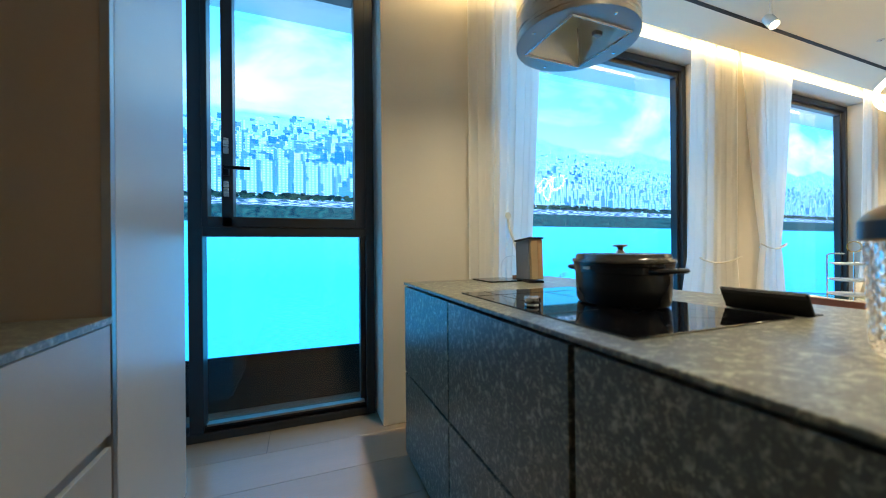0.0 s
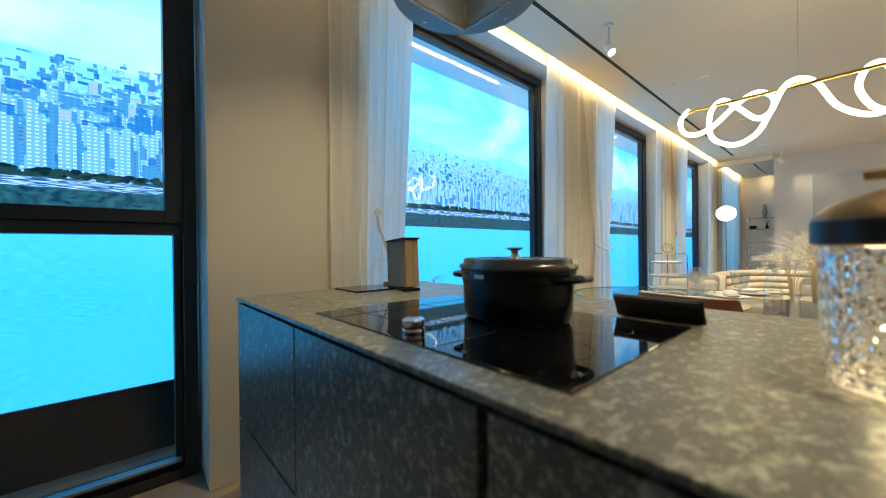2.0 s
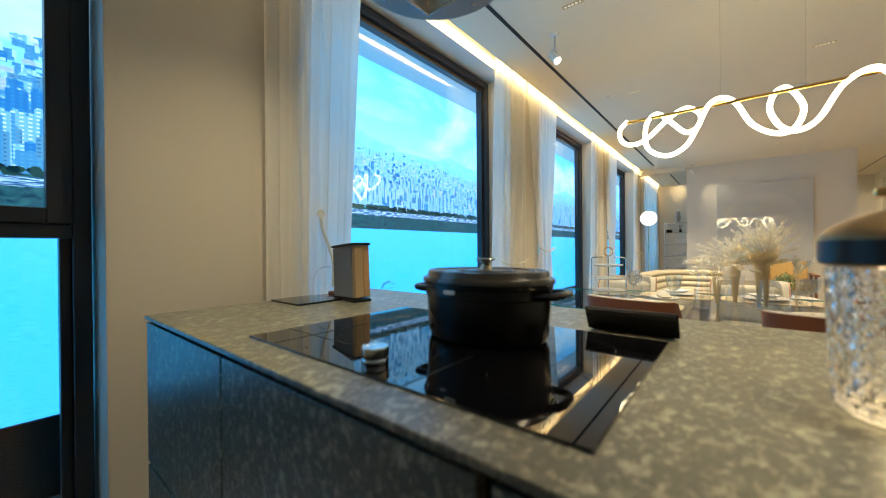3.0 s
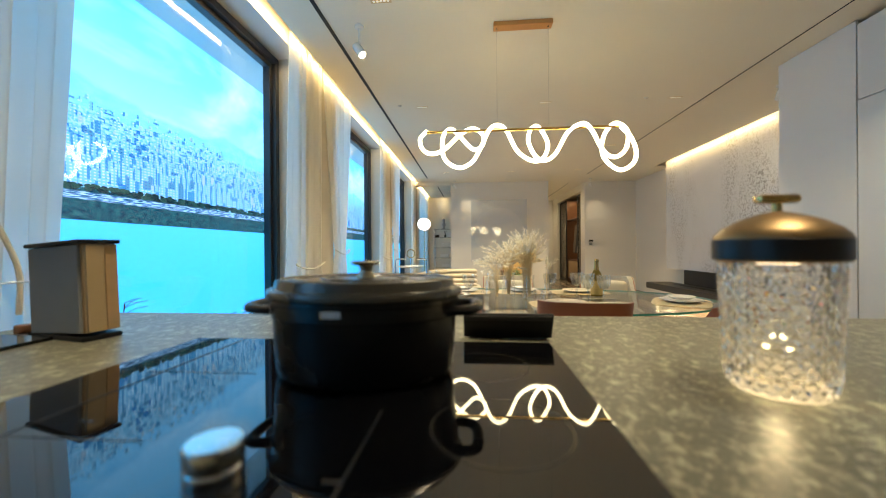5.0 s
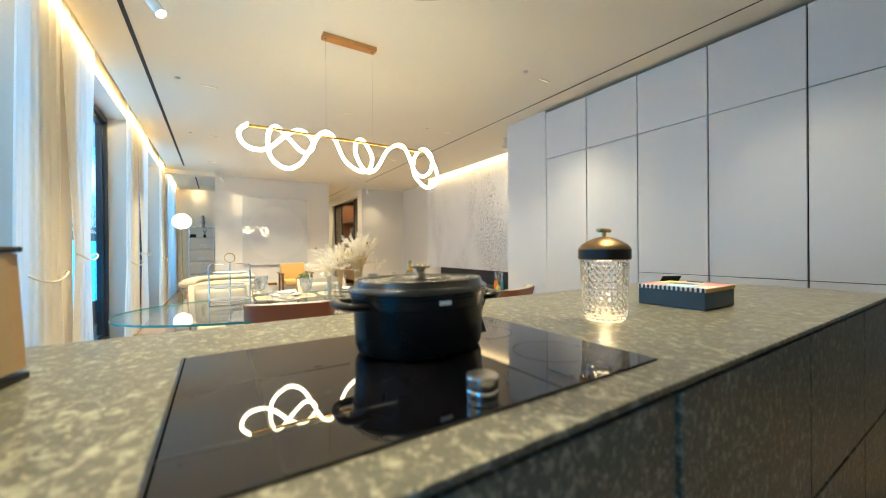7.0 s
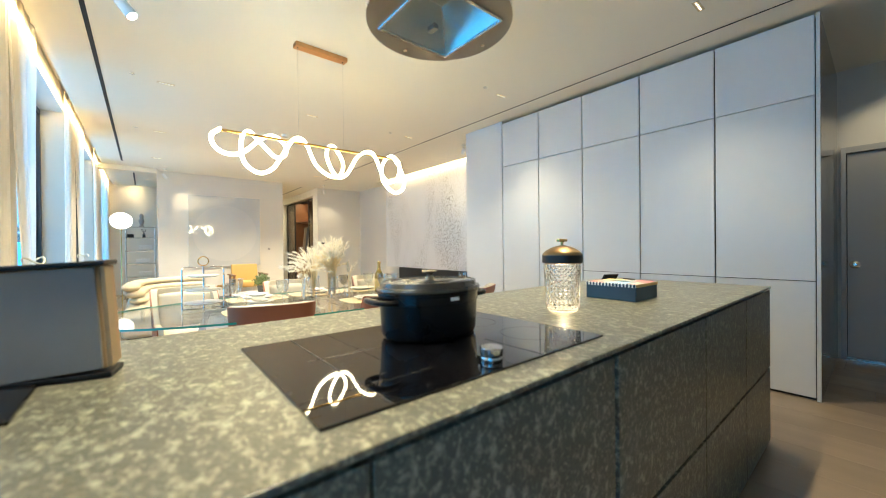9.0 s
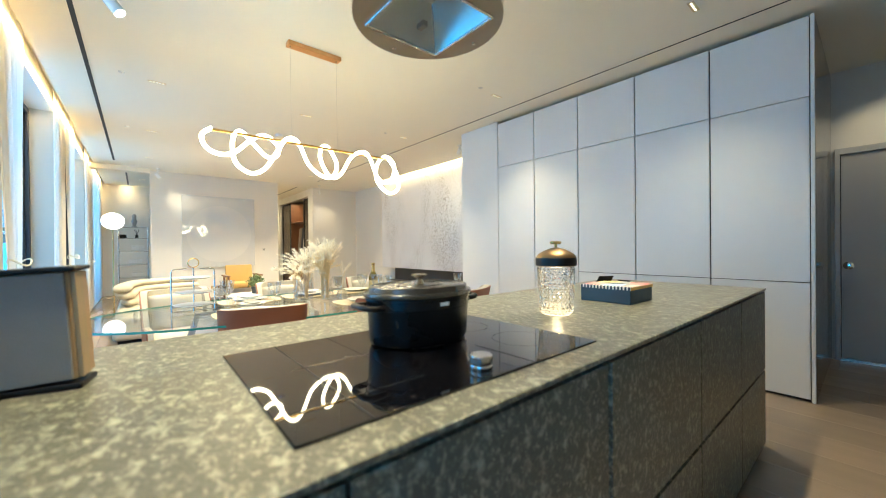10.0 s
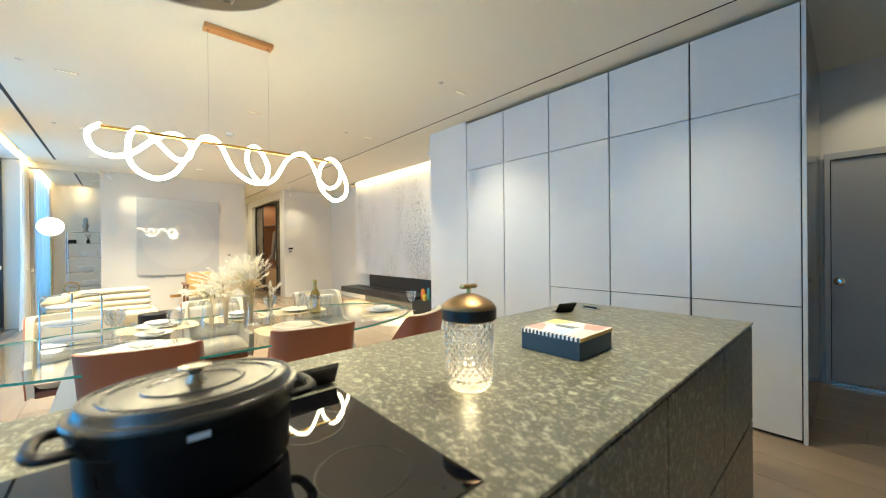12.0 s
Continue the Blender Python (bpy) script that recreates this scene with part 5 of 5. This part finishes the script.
vase(3.26, 0.63, [(0, 0), (0.045, 0), (0.05, 0.006), (0.05, 0.10), (0.042, 0.15), (0.05, 0.19), (0.046, 0.19), (0.038, 0.15), (0.044, 0.10), (0.044, 0.012), (0, 0.012)], "clear glass vase with dried grasses")
vase(3.17, 0.49, [(0, 0), (0.05, 0), (0.058, 0.01), (0.05, 0.06), (0.032, 0.12), (0.038, 0.18), (0.034, 0.18), (0.028, 0.12), (0.045, 0.06), (0.05, 0.015), (0, 0.012)], "clear waisted glass vase with dried flowers")
vase(2.99, 0.78, [(0, 0), (0.04, 0), (0.042, 0.12), (0.026, 0.17), (0.030, 0.21), (0.026, 0.21), (0.022, 0.17), (0.036, 0.115), (0.035, 0.01), (0, 0.01)], "clear narrow-necked glass carafe")
vase(3.15, 0.37, [(0, 0), (0.045, 0), (0.05, 0.008), (0.042, 0.04), (0.015, 0.10), (0.018, 0.13), (0.014, 0.13), (0.011, 0.10), (0.036, 0.04), (0.042, 0.012), (0, 0.01)], "small conical glass bud vase")


def bunch(x, y, z, n, spread, height, seed, fluff, material, name="dried_flower_bunch", label="bunch of bleached dried grasses"):
    """Stems with feathery plumes made of many small blades."""
    r = random.Random(seed)
    t = thing(name, pose(x, y, z), label, "dried flowers")
    stems, pl = bmesh.new(), bmesh.new()
    for i in range(n):
        a, s = r.uniform(0, 6.28), r.uniform(0.15, 1.0) * spread
        h = height * r.uniform(0.65, 1.05)
        tip = Vector((s * math.cos(a), s * math.sin(a), h - 0.35 * s))
        p = spline([(0.008 * math.cos(a), 0.008 * math.sin(a), -0.14), (0.25 * tip.x, 0.25 * tip.y, h * 0.45), tip], 5)
        tube(p, 0.0013, 4, bm=stems)
        d = (p[-1] - p[-3]).normalized()
        for k in range(fluff):
            f = r.random()
            base = p[-1] - d * (f * h * 0.42)
            w = 0.030 * (1 - abs(f - 0.45)) * r.uniform(0.4, 1.3)
            out = Vector((r.gauss(0, 1), r.gauss(0, 1), r.gauss(0.3, 0.8))).normalized()
            e = base + (out * 0.9 + d * 0.6) * w
            side = out.cross(d).normalized() * r.uniform(0.0012, 0.0034)
            m = (base + e) / 2 + Vector((0, 0, 0.003))
            v = [pl.verts.new(c) for c in (base, m + side, e, m - side)]
            pl.faces.new(v)
    part("stem", stems, M_DRY, t)
    part("plume", pl, material, t, kind="stuff")
    return t


bunch(3.26, 0.63, TZ + 0.16, 46, 0.22, 0.30, 11, 70, M_DRYWHITE)
bunch(3.17, 0.49, TZ + 0.16, 52, 0.17, 0.37, 12, 70, M_DRYWHITE)
bunch(3.20, 0.52, TZ + 0.15, 40, 0.15, 0.26, 13, 60, M_DRY, label="bunch of golden dried grasses")
bunch(3.24, 0.72, TZ + 0.15, 26, 0.28, 0.20, 14, 70, M_DRYWHITE)
bunch(3.15, 0.37, TZ + 0.10, 4, 0.10, 0.22, 15, 80, M_DRYWHITE, label="three soft bunny-tail stems")

# ---- living area ----
ST_Y = -3.236
sw = thing("stone_panel", pose(0, 0, 0), "tall pale marble panel with grey speckled veins", "wall panel", kind="structure")
M_MARBLE = mat("pale_marble", (0.70, 0.71, 0.73), 0.16, vary=0.08, scale=1.6, fine=30, bump=0.0)
nt = M_MARBLE.node_tree
bs = nt.nodes["Principled BSDF"]
base = bs.inputs["Base Color"].links[0].from_socket
tc = nt.nodes.new("ShaderNodeTexCoord")
big, vor, mr, mr2, mul, mx = (nt.nodes.new(k) for k in ("ShaderNodeTexNoise", "ShaderNodeTexNoise", "ShaderNodeMapRange", "ShaderNodeMapRange", "ShaderNodeMath", "ShaderNodeMix"))
mpp = nt.nodes.new("ShaderNodeMapping")
mpp.inputs["Rotation"].default_value = (0, -0.5, 0)
mpp.inputs["Scale"].default_value = (1.25, 1.0, 0.45)
nt.links.new(tc.outputs["Object"], mpp.inputs[0])
big.inputs["Scale"].default_value, big.inputs["Detail"].default_value, big.inputs["Distortion"].default_value = 1.1, 4, 0.4
vor.inputs["Scale"].default_value, vor.inputs["Detail"].default_value, vor.inputs["Distortion"].default_value = 30, 9, 0.8
nt.links.new(mpp.outputs[0], big.inputs["Vector"])
nt.links.new(tc.outputs["Object"], vor.inputs["Vector"])
mr.inputs["From Min"].default_value, mr.inputs["From Max"].default_value = 0.44, 0.66
mr2.inputs["From Min"].default_value, mr2.inputs["From Max"].default_value = 0.47, 0.60
nt.links.new(big.outputs[0], mr.inputs[0])
nt.links.new(vor.outputs[0], mr2.inputs[0])
mul.operation = "MULTIPLY"
nt.links.new(mr.outputs[0], mul.inputs[0])
nt.links.new(mr2.outputs[0], mul.inputs[1])
mx.data_type = "RGBA"
mx.inputs[7].default_value = (0.33, 0.325, 0.32, 1)
nt.links.new(mul.outputs[0], mx.inputs[0])
nt.links.new(base, mx.inputs[6])
nt.links.new(mx.outputs[2], bs.inputs["Base Color"])
part("slab", block(4.36, 8.60, SOUTH + 0.002, ST_Y, 0.675, 3.10, 0.003), M_MARBLE, sw)
part("niche_back", block(4.36, 8.20, SOUTH + 0.002, SOUTH + 0.05, 0.0, 0.674), M_BENCH, sw, "black slate niche below the marble")
bench = thing("hearth_bench", pose(0, 0, 0), "long floating black slate bench below the marble", "bench")
part("slab", block(5.75, 8.70, -3.36, -2.86, 0.25, 0.375, 0.004), M_BENCH, bench)
part("groove", block(6.1, 8.2, -3.2, -3.12, 0.3752, 0.379), M_DARKLINE, bench)
part("support", block(5.8, 8.3, -3.36, -3.30, 0.0, 0.25), M_BENCH, bench)
cube = thing("slate_plinth", pose(0, 0, 0), "low black slate plinth beside the bench", "plinth")
part("block", block(5.05, 5.72, -3.36, -2.84, 0.0, 0.33, 0.004), M_BENCH, cube)
for x, y, c, r, h in ((5.62, -3.0, ("amber_vase", (0.80, 0.24, 0.05)), 0.045, 0.20), (5.50, -2.95, ("yellow_vase", (0.82, 0.62, 0.10)), 0.04, 0.12), (5.55, -3.08, ("teal_vase", (0.10, 0.32, 0.36)), 0.035, 0.22)):
    v = thing("coloured_vase", pose(x, y, 0.33), "small coloured glass vase on the plinth", "vase", "coloured vases")
    part("body", lathe([(0, 0), (r, 0), (r * 1.05, h * 0.4), (r * 0.9, h * 0.8), (r * 0.5, h), (0, h)], 24), mat(*c, 0.15, bump=0.0), v, smooth=40)

pic = thing("picture", pose(10.25, 0.205, 0), "large square white relief picture behind glossy glass", "picture")
part("canvas", block(-0.045, -0.002, -0.742, 0.742, 0.767, 2.42, 0.003), M_CANVAS, pic)
M_PICGLASS = mat("picture_gloss", (0.56, 0.575, 0.575), 0.02, vary=0.015, scale=2, bump=0.0, spec=1.0, rvary=0.0)
M_PICDISC = mat("picture_disc", (0.61, 0.615, 0.605), 0.02, vary=0.02, scale=2, bump=0.0, spec=1.0, rvary=0.0)
for m in (M_PICGLASS, M_PICDISC):
    m.node_tree.nodes["Principled BSDF"].inputs["IOR"].default_value = 1.75
part("glazing", block(-0.050, -0.0455, -0.735, 0.735, 0.774, 2.413), M_PICGLASS, pic, "glossy front that mirrors the room")
part("disc", lathe([(0, 0), (0.655, 0), (0.66, 0.001), (0.66, 0.003), (0, 0.003)], 96), M_PICDISC, pic, "large pale disc on the picture", at=pose(-0.0505, 0.0, 1.545, 0, -90, 0))

# dressing room opening and wardrobe
cl = thing("closet_frame", pose(0, 0, 0), "white casing round the dressing corridor wardrobes", "door frame", kind="structure")
part("head", block(10.842, 14.298, -2.19, -2.10, 2.70, CEIL, 0.003), M_WALL, cl)
part("post", block(13.70, 14.298, -2.19, -2.10, 0, 2.698, 0.003), M_WALL, cl)
part("slot", block(10.6, 13.6, -1.72, -1.705, CEIL - 0.004, CEIL), M_DARKLINE, cl)
wd = thing("wardrobe", pose(0, 0, 0), "open walnut wardrobe with a lit shelf and hanging clothes", "wardrobe")
part("back", block(10.86, 13.68, -2.88, -2.86, 0.0, 2.69), M_WALNUT, wd)
for x in (10.845, 11.55, 12.82, 13.66):
    part("divider", block(x, x + 0.025, -2.855, -2.24, 0.0, 2.69), M_WALNUT, wd)
for z in (0.12, 0.72, 2.02):
    part("shelf", block(11.576, 12.818, -2.855, -2.25, z, z + 0.03), M_WALNUT, wd)
for z in (0.76, 2.0):
    part("strip", block(11.58, 12.81, -2.84, -2.825, z, z + 0.012), M_WARMSTRIP, wd, "warm light strip")
for x0, x1 in ((10.872, 11.548), (12.847, 13.658)):
    part("pale_lining", block(x0, x1, -2.858, -2.84, 0.0, 2.69), M_CREAM, wd, "pale fabric lining")
    for z in (0.62, 1.22, 1.86, 2.5):
        part("shelf", block(x0, x1, -2.838, -2.30, z, z + 0.02), M_CHINA, wd)
        part("strip", block(x0 + 0.01, x1 - 0.01, -2.836, -2.82, z - 0.014, z - 0.002), M_WARMSTRIP, wd, "warm light strip")
part("drawer", block(11.58, 12.815, -2.84, -2.26, 0.152, 0.70, 0.004), M_WOOD, wd, "lit oak drawer block")
part("rail", tube([(11.58, -2.55, 1.94), (12.81, -2.55, 1.94)], 0.012, 8), M_CHROME, wd)
# unseen fill light added under the wardrobe top, besides the strips
area_lamp("wardrobe_fill", (12.2, -2.4, 2.66), (12.2, -2.6, 0.5), 1.0, 0.1, 9, WARM)
# two unseen spots without fittings, added to brighten the dressing corridor
for x in (11.3, 13.3):
    spot_lamp("corridor_fill", (x, -1.45, CEIL - 0.012), (x, -1.45, 0), 160, 85, SOFT, 0.04, 1.0)
for x, c in ((11.85, (0.10, 0.09, 0.085)), (12.05, (0.42, 0.38, 0.33)), (12.25, (0.06, 0.06, 0.07)), (12.5, (0.22, 0.17, 0.13))):
    g = thing("coat", pose(x, -2.55, 0.95), "long coat on a hanger in the wardrobe", "coat", "hanging clothes")
    cloth = block(-0.045, 0.045, -0.22, 0.22, 0.0, 0.92, 0.04, seg=3)
    for v in cloth.verts:
        if v.co.z > 0.8:
            v.co.y *= 1 - (v.co.z - 0.8) * 4.5
        else:
            v.co.y *= 1 + 0.05 * math.sin(v.co.z * 9)
    part("cloth", cloth, mat("coat_wool", c, 0.9, fine=200), g, smooth=60)
    part("hanger", tube([(0, -0.12, 0.88), (0, 0, 0.935), (0, 0.12, 0.88)], 0.008, 8), M_WOOD, g, "wooden hanger", smooth=60)
for x0, x1 in ((10.875, 11.53), (12.80, 13.66)):
    gd = thing("closet_door", pose(x0, -2.215, 0), "dark-framed smoked glass wardrobe door", "door", "wardrobe doors")
    w = x1 - x0
    for a, c in ((0, 0.045), (w - 0.045, w)):
        part("frame_stile", block(a, c, -0.015, 0.015, 0.02, 2.685, 0.002), M_DARKLINE, gd)
    for z0, z1 in ((0.02, 0.06), (2.645, 2.685)):
        part("frame_rail", block(0.045, w - 0.045, -0.015, 0.015, z0, z1, 0.002), M_DARKLINE, gd)
    gp = part("pane", block(0.045, w - 0.045, -0.003, 0.003, 0.06, 2.645), bpy.data.materials.get("smoked_glass") or pane_glass("smoked_glass", (0.62, 0.57, 0.46), 0.8), gd, "smoked glass")
    gp.visible_shadow = False

# floor lamp with a white globe
fl = thing("floor_lamp", pose(8.87, 2.03, 0), "floor lamp with a glowing white globe on a thin brass stem", "floor lamp")
part("globe", lathe([(0.155 * math.sin(math.pi * k / 20), 1.697 - 0.145 * math.cos(math.pi * k / 20)) for k in range(21)], 40), M_GLOBE, fl, "glowing opal glass globe", smooth=60)
part("stem", tube([(0, 0, 0.02), (0, 0, 1.553)], 0.008, 10), M_GOLD, fl, smooth=60)
part("base", lathe([(0, 0), (0.13, 0), (0.13, 0.014), (0.12, 0.018), (0, 0.02)], 36), M_GOLD, fl, smooth=40)

# channelled curved sofa
sofa = thing("sofa", pose(0, 0, 0), "curved cream leather sofa with stacked channel rolls", "sofa")


def roll(path, rz, ry, z):
    b = bmesh.new()
    pts = spline(path, 10)
    n = len(pts)
    tp = [max(0.25, min(1, math.sqrt(max(0, 1 - (1 - min(i, n - 1 - i) / 3) ** 2)))) if min(i, n - 1 - i) < 3 else 1 for i in range(n)]
    tube([(p.x, p.y, 0) for p in pts], ry, 16, bm=b, taper=tp)
    bmesh.ops.scale(b, vec=(1, 1, rz / ry), verts=b.verts[:])
    bmesh.ops.translate(b, vec=(0, 0, z), verts=b.verts[:])
    return b


for k, (z, off) in enumerate(((0.60, 0.0), (0.50, 0.10), (0.40, 0.19), (0.31, 0.28))):
    p = [(7.3, 1.88 - off * 0.4, 0), (8.0, 1.86 - off * 0.7, 0), (8.5 - off * 0.5, 1.72 - off * 0.8, 0), (8.74 - off, 1.35, 0), (8.76 - off, 0.80, 0)]
    part("back_roll", roll(p, 0.062, 0.115, z), M_SOFA, sofa, smooth=60)
sb = block(6.28, 8.86, 1.2, 1.95, 0.04, 0.33, 0.06, seg=4)
join(sb, block(8.0, 8.86, 0.72, 1.4, 0.04, 0.30, 0.06, seg=4))
part("seat_base", sb, M_SOFA, sofa, smooth=40)
part("plinth", block(6.34, 8.8, 1.26, 1.9, 0.0, 0.045), M_BLACK, sofa)

# mustard armchair
ac = thing("armchair", pose(9.72, -0.15, 0, 0, 0, 180), "mustard leather armchair with wooden arms", "armchair")
part("back", block(-0.06, 0.03, -0.28, 0.28, 0.38, 0.82, 0.02), M_MUSTARD, ac, smooth=40, at=pose(-0.22, 0, 0, 0, -12, 0))
part("seat", block(-0.28, 0.30, -0.28, 0.28, 0.30, 0.42, 0.03), M_MUSTARD, ac, smooth=40)
for s in (1, -1):
    part("arm", block(-0.34, 0.32, s * 0.33 - 0.04, s * 0.33 + 0.04, 0.56, 0.59, 0.008), M_WALNUT, ac, "walnut arm rest")
    part("leg", block(0.24, 0.28, s * 0.32 - 0.02, s * 0.32 + 0.02, 0.0, 0.56, 0.006), M_WALNUT, ac)
    part("leg", block(-0.30, -0.26, s * 0.32 - 0.02, s * 0.32 + 0.02, 0.0, 0.56, 0.006), M_WALNUT, ac)

# coffee table with a plant
ct = thing("coffee_table", pose(7.3, 0.15, 0), "low pale stone coffee table", "coffee table")
part("top", lathe([(0, 0.36), (0.40, 0.36), (0.41, 0.375), (0.40, 0.39), (0, 0.39)], 40), M_CHINA, ct, smooth=40)
part("base", lathe([(0, 0), (0.2, 0), (0.2, 0.36), (0, 0.36)], 32), M_CHINA, ct, smooth=40)
pp = thing("potted_plant", pose(7.36, 0.09, 0.39), "green leafy plant in a dark pot", "plant")
part("pot", lathe([(0, 0), (0.06, 0), (0.08, 0.12), (0.074, 0.12), (0, 0.10)], 24), M_BENCH, pp, smooth=40)
b = bmesh.new()
r = random.Random(5)
for i in range(420):
    a, e, q = r.uniform(0, 6.28), r.uniform(0.05, 1.45), r.uniform(0.3, 1.0)
    c = Vector((0.17 * q * math.cos(a) * math.cos(e), 0.17 * q * math.sin(a) * math.cos(e), 0.13 + 0.20 * q * math.sin(e)))
    d = Vector((r.gauss(0, 1), r.gauss(0, 1), r.gauss(0, 0.6))).normalized()
    s = d.orthogonal().normalized() * 0.011
    v = [b.verts.new(k) for k in (c, c + d * 0.02 + s, c + d * 0.045, c + d * 0.02 - s)]
    b.faces.new(v)
part("leaves", b, M_LEAF, pp, kind="stuff")
dm = thing("side_table", pose(6.58, 1.11 - 0.25, 0), "small black drum side table", "side table")
part("drum", lathe([(0, 0), (0.15, 0), (0.17, 0.02), (0.17, 0.44), (0.16, 0.45), (0, 0.45)], 36), M_BLACK, dm, smooth=40)

# glass shelf unit in the nook
sh = thing("glass_shelf", pose(11.3, 1.78, 0), "chrome and glass shelf unit with books and ornaments", "shelf unit")
for y in (-0.26, 0.26):
    for x in (-0.18, 0.18):
        part("post", tube([(x, y, 0), (x, y, 1.72)], 0.010, 8), M_CHROME, sh, smooth=60)
for z in (0.25, 0.55, 0.85, 1.15, 1.45, 1.70):
    q = part("glass_plate", block(-0.19, 0.19, -0.27, 0.27, z, z + 0.010), M_TABLEGLASS, sh, "clear glass shelf")
    q.visible_shadow = False
    part("edge_bar", tube([(-0.19, -0.26, z - 0.006), (-0.19, 0.26, z - 0.006)], 0.006, 6), M_CHROME, sh)
books = [(0.26, 1.16, 5, (0.75, 0.74, 0.70)), (0.26, 0.86, 4, (0.70, 0.69, 0.66)), (0.26, 0.56, 4, (0.72, 0.70, 0.66))]
for i, (bx_, z, n, c) in enumerate(books):
    for k in range(n):
        t = thing("book", pose(11.3, 1.70 + 0.05 * (i % 2), z + 0.0 + 0.026 * k), "pale book lying on a glass shelf", "book", "books on the shelf")
        part("cover", block(-0.09, 0.09, -0.12, 0.12, 0, 0.025, 0.002), mat("book_cover", tuple(q * (0.8 + 0.1 * k % 0.3) for q in c), 0.6) if k == 0 else M_CHINA, t)
t = thing("figurine", pose(11.3, 1.76, 1.71), "small dark bronze figurine", "figurine")
part("body", lathe([(0, 0), (0.05, 0), (0.05, 0.02), (0.03, 0.05), (0.06, 0.14), (0.03, 0.20), (0.045, 0.26), (0.02, 0.31), (0, 0.32)], 14), M_STEELDARK, t, smooth=50)
t = thing("reed_diffuser", pose(11.3, 1.72, 1.46), "black reed diffuser with sticks", "diffuser")
part("bottle", lathe([(0, 0), (0.03, 0), (0.03, 0.07), (0.012, 0.09), (0, 0.09)], 18), M_BLACK, t, smooth=40)
for k in range(5):
    part("reed", tube([(0, 0, 0.08), (0.02 * math.cos(k), 0.05 * math.sin(k * 1.3), 0.20)], 0.003, 5), M_BLACK, t)
t = thing("red_box", pose(11.3, 1.95, 0.26), "dark red cardboard storage box", "box")
part("case", block(-0.1, 0.1, -0.07, 0.07, 0, 0.16, 0.004), mat("dark_red_card", (0.25, 0.03, 0.03), 0.5), t)
t = thing("black_box", pose(11.3, 1.96, 1.46), "small black box on shelf", "box")
part("case", block(-0.06, 0.06, -0.06, 0.06, 0, 0.08, 0.004), M_BLACK, t)

# switches and sockets
for m, w, h, lab, sc in ((pose(10.465, -2.26, 1.31), 0.11, 0.05, "dark narrow wall thermostat display", M_BLACK), (pose(10.465, -2.25, 1.23), 0.08, 0.07, "square grey light switch plate", M_STEELDARK), (pose(10.245, -0.75, 1.165), 0.05, 0.05, "small grey light switch", M_STEELDARK), (pose(10.245, 0.30, 0.29), 0.20, 0.06, "beige double wall socket", M_GOLD)):
    t = thing("wall_switch", m, lab, "switch")
    part("plate", block(-0.008, 0.004, -w / 2, w / 2, -h / 2, h / 2, 0.002), sc, t)
    part("rocker", block(-0.011, -0.0085, -w * 0.3, w * 0.3, -h * 0.3, h * 0.3, 0.001), sc, t)

# ---- skirting and floor planks ----
for n, (x0, x1, y0, y1) in enumerate(((10.235, 10.249, -1.1, 1.49), (10.455, 10.469, -3.4, -2.11))):
    structure(f"baseboard_{n + 1}", block(x0, x1, y0, y1, 0, 0.06, 0.002), M_WALL, "low white skirting board", "baseboard")
floor = thing("floor", pose(0, 0, 0), "wide greige oak floor planks", "floor", kind="structure")


def plank_material():
    m = mat("greige_oak", (0.27, 0.205, 0.145), 0.24, vary=0.12, scale=2.5, fine=40, stretch=(0.35, 4, 1), bump=0.03)
    nt = m.node_tree
    b = nt.nodes["Principled BSDF"]
    base = b.inputs["Base Color"].links[0].from_socket
    oi = nt.nodes.new("ShaderNodeObjectInfo")
    hs = nt.nodes.new("ShaderNodeHueSaturation")
    mr = nt.nodes.new("ShaderNodeMapRange")
    mr.inputs["To Min"].default_value, mr.inputs["To Max"].default_value = 0.88, 1.12
    nt.links.new(oi.outputs["Random"], mr.inputs[0])
    nt.links.new(mr.outputs[0], hs.inputs["Value"])
    nt.links.new(base, hs.inputs["Color"])
    nt.links.new(hs.outputs[0], b.inputs["Base Color"])
    return m


M_PLANK = plank_material()
PL, PW = 2.3, 0.30
plank_mesh = finish(block(0.001, PL - 0.001, 0.001, PW - 0.001, -0.0115, 0.0, 0.0012, seg=1), "plank", M_PLANK)
row = 0
y = -3.9
while y < 2.75:
    x = -1.0
    cut = PL - (row * 0.83) % PL
    while x < 14.29:
        n = min(cut, 14.3 - x)
        if n > PL - 0.01:
            me = plank_mesh
        else:
            me = finish(block(0.001, n - 0.001, 0.001, PW - 0.001, -0.0115, 0.0, 0.0012, seg=1), "plank", M_PLANK)
        o = new("plank", me)
        o.parent = floor
        o.location = (x, y, 0)
        x += n
        cut = PL
    y += PW
    row += 1
